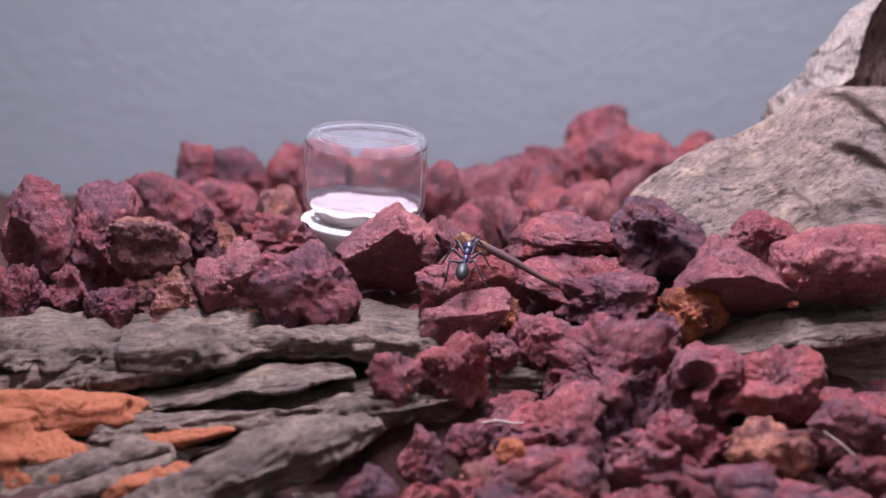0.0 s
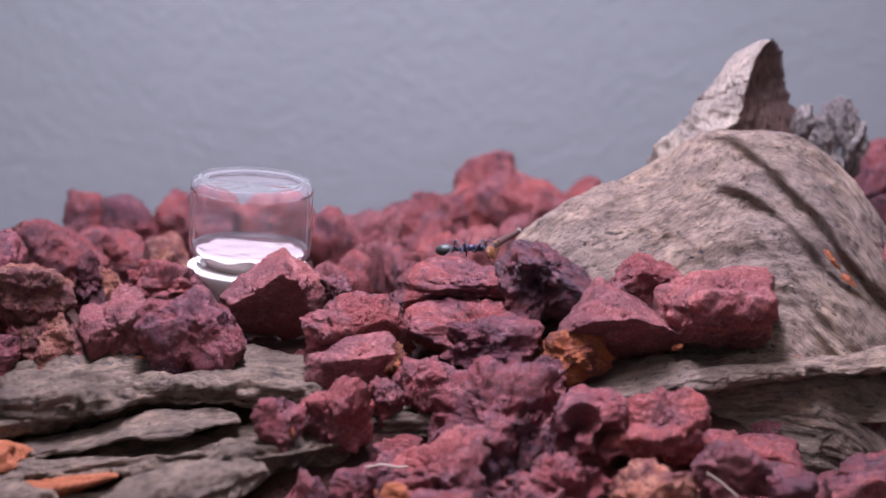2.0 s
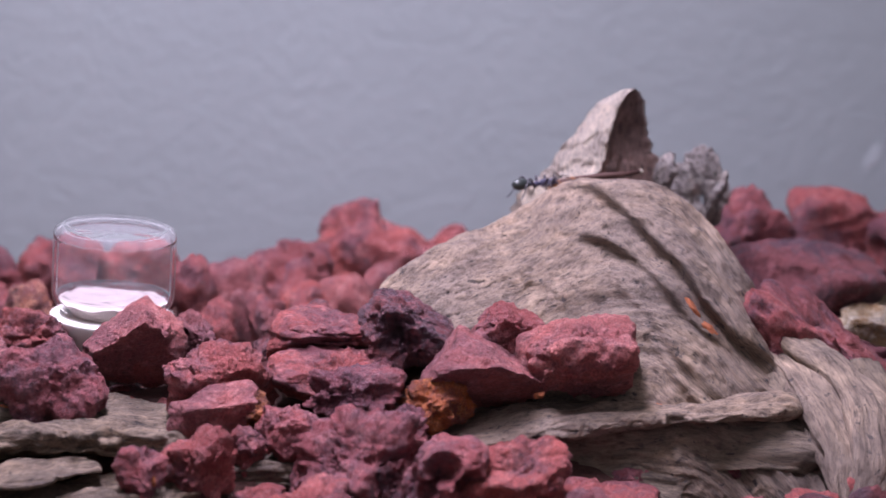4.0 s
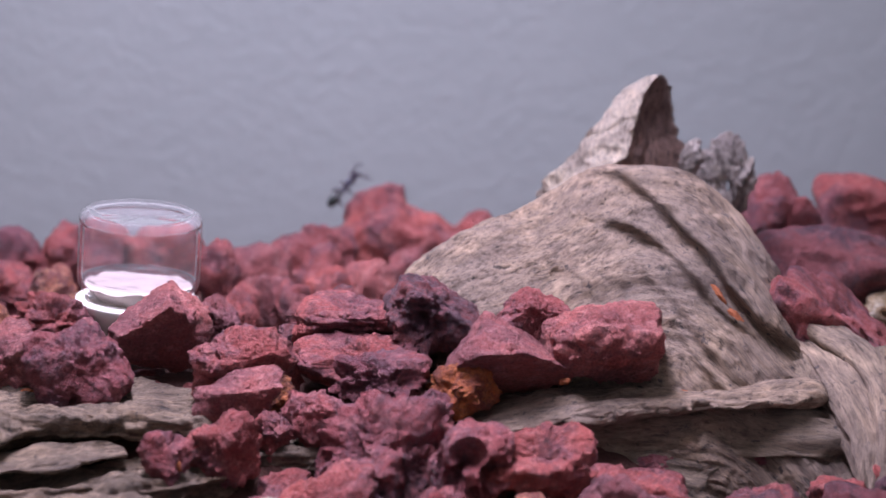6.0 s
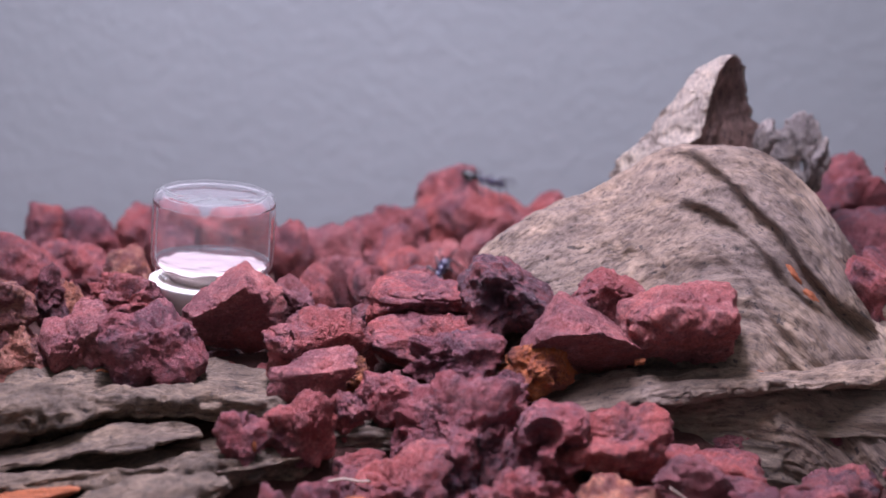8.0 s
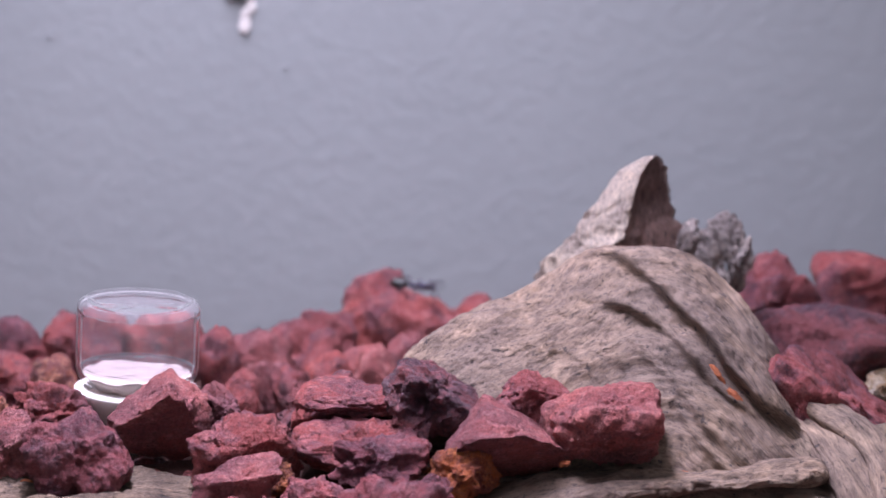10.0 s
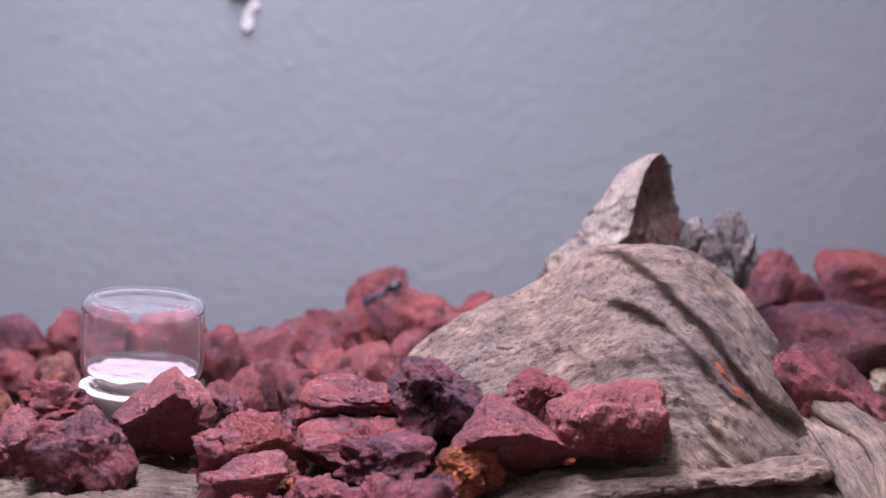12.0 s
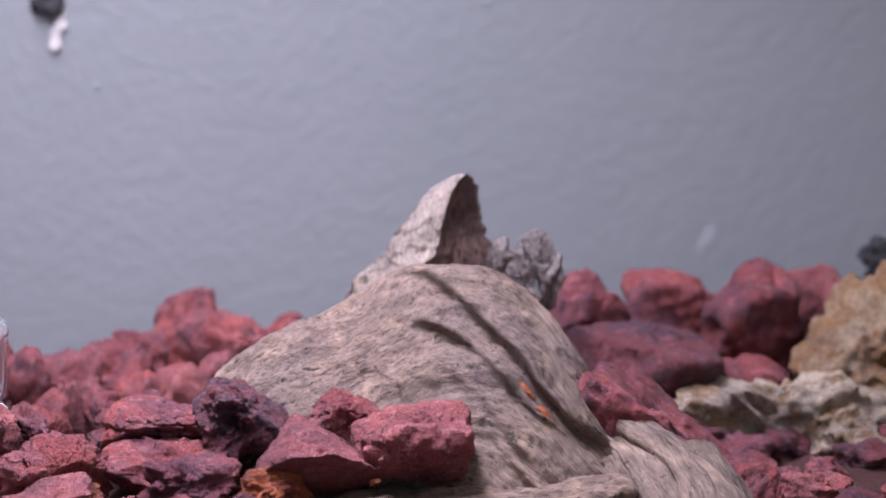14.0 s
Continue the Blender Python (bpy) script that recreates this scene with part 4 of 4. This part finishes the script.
def limestone(x, y, z, w, h, depth, seed, mat, words, **kw):
    v, f = stone_shape((w, depth, h), seed, 6, **{**dict(facets=5, sharp=7, lumps=0.26, pits=0.34, pit_cell=4.2, grain=0.6), **kw})
    ob = mesh_object("limestone", v, f, mat)
    ob.location = (x * MM, y * MM, z * MM)
    tagged(ob, words, "stone", "limestone pieces")


limestone(100.0, 474.0, 9.6, 46, 24, 26, 91, M_LIME, "cream limestone with wavy hollows beside the red stones", layers=2.0, bites=5, uneven=0.5, cuts=((0, -.2, 1, .9),))
limestone(116.5, 490.0, 23.6, 29, 36, 20, 92, M_LIMEBROWN, "tall ochre limestone leaning among the stones", cuts=((-.8, -.3, .8, .45),), bites=4)
limestone(128.8, 520.0, 31.0, 20, 14, 12, 93, M_GREY, "dark grey stone behind the ochre limestone")


def filler_stones():
    """Small stones that fill the gaps of the heap down to the grit."""
    rng = np.random.RandomState(5)
    for k in range(225):
        x, y = (rng.uniform(-85, 112), rng.uniform(384, 530)) if k < 100 else (rng.uniform(-12, 112), rng.uniform(374, 412)) if k < 170 else (rng.uniform(74, 125), rng.uniform(395, 520))
        if 4 < x < 66 and y > 426 or y < 424 and x < -8:
            continue
        s = rng.uniform(5, 10)
        g = float(ground_height(np.array([x]), np.array([y]))[0])
        count = len(BOTTOMS)
        lava_stone(("red", "dark", "purple", "red")[k % 4], 300 + k, x, y, g + s * 0.18, s * rng.uniform(0.9, 1.4), s * 0.8, level=4)
        del BOTTOMS[count:]


filler_stones()
ground()


def wall_marks():
    v, f = stone_shape((2.6, 0.5, 8.0), 95, 4, facets=7, sharp=6, lumps=0.3, pits=0.4, grain=0.4)
    ob = mesh_object("paint_chip", v, f, M_WHITE)
    ob.location = Vector((-16.6, 564.6, 69.9)) * MM
    ob.rotation_euler = (0, radians(14), 0)
    tagged(ob, "white chip where the grey paint has peeled off", "paint chip")
    v, f = stone_shape((6.5, 1.6, 5.0), 96, 4, facets=7, sharp=6, lumps=0.3, pits=0.4, grain=0.4)
    ob = mesh_object("paint_chip", v, f, M_BLACK)
    ob.location = Vector((-18.5, 564.4, 74.9)) * MM
    tagged(ob, "dark flake on the back wall above a white chip", "paint chip")
    v, f = stone_shape((3.2, 0.12, 6.0), 97, 4, facets=5, sharp=5, lumps=0.3, pits=0.3, grain=0.2)
    ob = mesh_object("smear", v, f, M_SMEAR)
    ob.location = Vector((100.6, 565.0, 30.8)) * MM
    ob.rotation_euler = (0, radians(22), 0)
    tagged(ob, "faint whitish smear on the grey wall", "smear")
    for k, (x, z) in enumerate(((-52, 66), (-78, 58), (-30, 84), (60, 74), (4, 98), (-66, 92), (-10, 60))):
        v, f = stone_shape((0.6, 0.4, 0.7), 200 + k, 3, facets=5, lumps=0.2, pits=0, grain=0.1)
        ob = mesh_object("speck", v, f, M_SMEAR)
        ob.location = Vector((x, 564.9, z)) * MM
        tagged(ob, "tiny pale speck stuck to the grey wall", "speck", "wall specks")


M_SMEAR = plain("pale_smear", (0.42, 0.455, 0.465), 0.7, 0, 0.1)
wall_marks()


def fibre(places, radius, words):
    pts = [Vector(p) for p in places]
    mid = sum(pts, Vector()) / len(pts)
    fine = []
    for i in range(25):
        t = i / 24 * (len(pts) - 1)
        k = min(int(t), len(pts) - 2)
        fine.append(pts[k].lerp(pts[k + 1], t - k) - mid)
    soft = [fine[0]] + [(fine[i - 1] + fine[i] * 2 + fine[i + 1]) / 4 for i in range(1, 24)] + [fine[-1]]
    ob = mesh_object("fibre", *tube([tuple(p) for p in soft], [radius] * 25, 8), M_FIBRE)
    ob.location = mid * MM
    tagged(ob, words, "fibre", "loose fibres")


M_FIBRE = plain("dry_fibre", (0.42, 0.33, 0.27), 0.6)
fibre([(-11.3, 394.5, 6.2), (-9.3, 396.0, 6.2), (-7.2, 396.0, 5.8), (-5.3, 397.0, 5.7)], 0.16, "thin curved dry fibre lying across the stones")
fibre([(32.1, 389.5, 6.7), (34.0, 388.8, 5.5), (36.0, 387.8, 3.9)], 0.11, "thin pale straight fibre on a pink stone")
sand_heap(52.7, 435.0, 26.0, 1.5, 1.8, 4.2, 511, -32)
sand_heap(55.2, 434.0, 23.2, 1.3, 1.8, 4.4, 523, -46)
for sx, sy, sz, sw, sh in ((47.1, 423.2, 14.5, 1.4, 0.8), (30.4, 420.4, 16.6, 1.6, 1.0), (-43.4, 428.0, 13.4, 2.0, 1.0), (-22.0, 402.0, 9.2, 2.6, 2.2), (-7.4, 388.0, 4.0, 4.0, 3.6), (-7.2, 421.0, 13.6, 2.4, 2.0)):
    sand_heap(sx, sy, sz, sw, sw * 0.6, sh, 500 + int(sx * 7) % 90)

# ---------------------------------------------------------------- ants and the stalk that one of them carries
def ant_material(name, base, sheen, rough):
    mat, tree, bsdf = material(name, rough)
    n = noise_at(tree, coords(tree), 1500, 4)
    tree.links.new(mix(tree, n, base, sheen), bsdf.inputs["Base Color"])
    bump(tree, bsdf, [(n, 0.25)], 0.0001)
    return mat


M_ANT = ant_material("ant_purple_black", (0.018, 0.017, 0.032), (0.045, 0.037, 0.095), 0.30)
M_GASTER = ant_material("ant_green_black", (0.014, 0.017, 0.016), (0.03, 0.037, 0.034), 0.42)
M_LEG = ant_material("ant_leg_black", (0.025, 0.020, 0.026), (0.05, 0.04, 0.055), 0.45)
M_STALK = plain("brown_stalk", (0.085, 0.040, 0.034), 0.7, 0, 0.4, 900)
M_BRACT = plain("orange_bract", (0.25, 0.10, 0.04), 0.6, 0, 0.35, 500)
M_TIP = plain("pale_tip", (0.55, 0.47, 0.38), 0.7)


def egg(cx, cz, lx, ly, lz, taper=0.0, rings=0.0):
    """An egg-shaped body part with its long axis along x."""
    d, f = sphere(4)
    v = d * np.array((lx, ly, lz)) / 2
    k = 1 + taper * d[:, 0]
    if rings:
        k = k - rings * np.clip(np.cos(d[:, 0] * 9.0), 0.6, 1) + rings
    v[:, 1] *= k
    v[:, 2] *= k
    return v + np.array((cx, 0, cz)), f


LEGS = (("front", 1.5, 38), ("middle", 0.7, 92), ("hind", -0.1, 140))


def ant(label):
    """A long-legged dark ant, 9 mm long, that faces along x; returns the thing and its legs."""
    root = empty("ant", 0, 0, 0)
    mesh_object("gaster", *egg(-3.0, 0.05, 3.5, 2.0, 1.9, -0.12, 0.10), M_GASTER, root)
    mesh_object("waist", *egg(-0.95, -0.05, 0.8, 0.5, 0.8), M_ANT, root)
    mesh_object("thorax", *joined([(*egg(0.1, 0.0, 1.7, 0.95, 0.95, -0.1), [(0, 0, 0)]), (*egg(1.25, 0.18, 1.6, 1.15, 1.15, 0.12), [(0, 0, 0)])])[:2], M_ANT, root)
    head = mesh_object("head", *egg(2.85, 0.15, 1.9, 1.75, 1.25, -0.12), M_ANT, root)
    for side in (-1, 1):
        mesh_object("mandible", *tube([(3.6, side * 0.45, 0.0), (4.05, side * 0.42, -0.08), (4.3, side * 0.1, -0.12)], (0.2, 0.16, 0.05)), M_LEG, head)
        mesh_object("antenna", *tube([(3.4, side * 0.4, 0.45), (3.9, side * 1.1, 1.1), (4.4, side * 1.6, 1.5), (5.0, side * 1.7, 1.2), (5.9, side * 1.6, 0.5)], (0.11, 0.10, 0.10, 0.09, 0.06)), M_LEG, head)
        mesh_object("eye", *shifted(stone_shape((0.35, 0.2, 0.35), 7, 3, facets=1, lumps=0, pits=0, grain=0), 2.9, side * 0.82, 0.4), M_GASTER, head)
    legs = []
    for kind, x, angle in LEGS:
        for side in (-1, 1):
            a = radians(angle) * side
            c, s = math.cos(a), math.sin(a)
            reach = 1.25 if kind == "hind" else 1.0
            pts = [(0, 0, 0), (0.5 * c, 0.5 * s, -0.15), (1.7 * reach * c, 1.7 * reach * s, 1.35), (2.0 * reach * c, 2.0 * reach * s, 1.35), (3.0 * reach * c, 3.0 * reach * s, -0.9), (3.6 * reach * c, 3.6 * reach * s, -1.95), (4.1 * reach * c, 4.1 * reach * s, -2.1)]
            leg = mesh_object("leg", *tube(pts, (0.22, 0.2, 0.2, 0.14, 0.12, 0.09, 0.05)), M_LEG, root)
            leg.location = (x * MM, side * 0.4 * MM, -0.25 * MM)
            legs.append((leg, x, side, kind))
    root.scale = (0.88, 0.88, 0.88)
    tagged(root, label, "ant", "ants")
    return root, legs


def stalk():
    root = empty("plant_stalk", 0, 0, 0)
    mesh_object("stem", *tube([(0, 0, 0), (3, 0.1, 0.1), (7, -0.1, 0.15), (11, 0.1, -0.1), (14, 0, 0)], (0.62, 0.60, 0.50, 0.40, 0.34)), M_STALK, root)
    mesh_object("tip", *tube([(14, 0, 0), (14.3, 0, 0), (14.6, 0, 0.05)], (0.36, 0.40, 0.2)), M_TIP, root)
    v, f = stone_shape((5.5, 1.6, 2.4), 17, 4, facets=6, sharp=6, lumps=0.2, pits=0.1, grain=0.15)
    mesh_object("bract", *shifted((v, f), 0.6, 0, -0.4), M_BRACT, root)
    return tagged(root, "dry brown stalk with an orange bract, carried by an ant", "stalk")


ant_a, legs_a = ant("dark purple-black ant carrying a dry stalk")
ant_b, legs_b = ant("dark long-legged ant climbing over the red boulder")
ant_c, legs_c = ant("dark ant with bluish sheen in the cleft by the driftwood")
carried_stalk = stalk()


# ---------------------------------------------------------------- movement: seconds, place in millimetres, heading and pitch in degrees
ANT_A = [
    (0, -14.0, 420.0, 22.8, 80, 30),
    (0.3, -13.9, 430.0, 26.5, 78, 45),
    (0.6, -15.6, 440.0, 24.2, 95, 30),
    (0.9, -17.8, 448.0, 24.5, 88, 35),
    (1.2, -10.3, 453.0, 23.8, 35, 25),
    (1.5, -6.4, 455.0, 23.6, 22, 28),
    (1.8, -1.9, 457.0, 25.2, 18, 22),
    (2.1, 2.8, 454.0, 23.9, -15, 0),
    (2.4, 5.3, 454.0, 24.0, 45, 42),
    (2.7, 8.6, 457.0, 29.0, 38, 48),
    (3, 15.4, 460.0, 34.7, 22, 42),
    (3.2, 18.8, 461.0, 34.7, 12, 22),
    (3.6, 26.0, 461.0, 38.0, 12, 20),
    (4.0, 33.0, 470.0, 39.0, 25, 0),
    (4.4, 37.5, 482.0, 33.0, 60, -30),
    (5.0, 42.0, 491.0, 26.0, 90, -20),
    (8.0, 44.0, 492.0, 25.0, 120, 0),
    (11.8, 48.0, 492.0, 26.0, 160, 5),
    (12.3, 48.0, 491.0, 30.5, 172, 5),
    (12.5, 45.8, 490.0, 35.5, 172, -8),
    (12.6, 45.4, 490.0, 35.9, 172, -8),
    (12.7, 47.8, 490.0, 38.7, 176, 0),
    (12.85, 50.0, 491.0, 30.0, 178, 0),
    (14.0, 52.0, 492.0, 26.0, 178, 0),
]
ANT_B = [
    (0.0, 8.0, 544.0, 12.0, 150, 0),
    (5.0, 2.0, 543.0, 14.0, 110, 20),
    (5.4, -3.0, 534.0, 20.0, 50, 50),
    (5.7, -0.3, 529.0, 27.2, 10, 20),
    (5.9, -0.5, 529.0, 26.7, 5, 40),
    (6, 0.1, 529.0, 27.6, 5, 48),
    (6.1, 0.3, 529.0, 28.3, 2, 30),
    (6.3, 1.8, 528.0, 27.9, 0, 0),
    (6.5, 5.2, 527.0, 27.5, -8, -15),
    (6.7, 8.9, 524.0, 27.5, -15, -18),
    (6.9, 11.4, 523.0, 26.7, -15, -14),
    (7.1, 11.2, 523.0, 26.7, -15, -14),
    (7.5, 11.5, 523.0, 26.7, -15, -14),
    (8, 11.5, 523.0, 26.6, -15, -14),
    (8.5, 11.5, 523.0, 26.6, -15, -14),
    (9, 12.0, 523.0, 26.8, -15, -14),
    (9.2, 12.6, 523.0, 26.7, -15, -14),
    (11.3, 11.0, 523.0, 26.0, 100, 10),
    (11.5, 10.7, 526.0, 26.2, 160, 5),
    (11.7, 8.0, 521.0, 27.0, 185, -5),
    (11.9, 6.7, 518.0, 26.1, 200, -30),
    (12.1, 4.0, 518.0, 24.8, 190, -20),
    (12.3, -0.6, 519.0, 24.5, 185, -18),
    (12.5, -2.8, 518.0, 24.0, 190, -15),
    (12.7, -4.8, 516.0, 22.7, 195, -18),
    (13, -8.5, 514.0, 20.4, 200, -22),
    (13.2, -16.5, 514.0, 21.5, 190, -15),
    (13.4, -19.8, 514.0, 21.8, 180, -5),
    (13.8, -28.0, 520.0, 17.0, 180, -10),
    (14.0, -32.0, 522.0, 15.0, 180, -10),
]
ANT_C = [
    (0.0, -2.0, 476.0, 12.0, 30, 10),
    (7.1, -1.0, 477.0, 13.0, 45, 30),
    (7.5, 1.4, 489.0, 16.7, 60, 40),
    (7.8, 4.3, 487.0, 16.7, 45, 35),
    (8, 3.5, 488.0, 16.8, 60, 35),
    (8.5, 6.5, 494.0, 18.8, 75, 30),
    (8.7, 4.6, 490.0, 21.2, 80, 30),
    (9.3, 12.0, 489.0, 19.0, 60, 10),
    (11.0, 19.0, 486.0, 27.0, 30, 15),
    (11.3, 20.0, 470.0, 32.2, 20, 5),
    (11.55, 25.0, 484.0, 27.0, 5, -5),
    (14.0, 30.0, 490.0, 22.0, 0, 0),
]
# heading and pitch of the stalk that ant A holds in its jaws
STALK = {0.0: (-4, -27), 0.3: (0, 0), 0.6: (6, -1), 0.9: (62, -2), 1.2: (78, -11), 1.5: (80, -11), 1.8: (76, -9), 2.1: (72, 4), 2.4: (84, -7), 2.7: (70, 14), 3.0: (66, 12), 3.2: (60, 8), 3.6: (40, 20)}


def ant_pose(x, y, z, yaw, pitch):
    return pose(x * MM, y * MM, z * MM, 0, -pitch, yaw)


def speed_at(rows, t):
    for a, b in zip(rows, rows[1:]):
        if a[0] <= t <= b[0]:
            return math.dist(a[1:4], b[1:4]) / (b[0] - a[0])
    return 0.0


def move_ant(root, legs, rows, beat):
    walk(root, [(r[0], ant_pose(*r[1:])) for r in rows])
    for leg, x, side, kind in legs:
        phase = (0 if (kind == "middle") == (side > 0) else math.pi) + beat
        swing, steps, angle, last = [], 0.0, 0.0, 0.0
        for k in range(94):
            t = 14.0 * k / 93
            v = speed_at(rows, t)
            angle += (t - last) * min(14.0, 2.0 + v * 0.9)
            last = t
            reach = min(20.0, 2.0 + v * 1.1)
            swing.append((t, pose(x * MM, side * 0.4 * MM, -0.25 * MM, 6 * side * math.cos(angle + phase), 0, reach * math.sin(angle + phase))))
        walk(leg, swing)


def motions():
    move_ant(ant_a, legs_a, ANT_A, 0.0)
    move_ant(ant_b, legs_b, ANT_B, 0.7)
    move_ant(ant_c, legs_c, ANT_C, 1.9)
    held = []
    for t, x, y, z, yaw, pitch in ANT_A:
        jaws = ant_pose(x, y, z, yaw, pitch) @ Vector((4.0 * MM, 0, -0.1 * MM))
        a, b = STALK.get(t, (yaw, pitch + 4))
        held.append((t, pose(*jaws, 0, -b, a)))
    walk(carried_stalk, held)


motions()
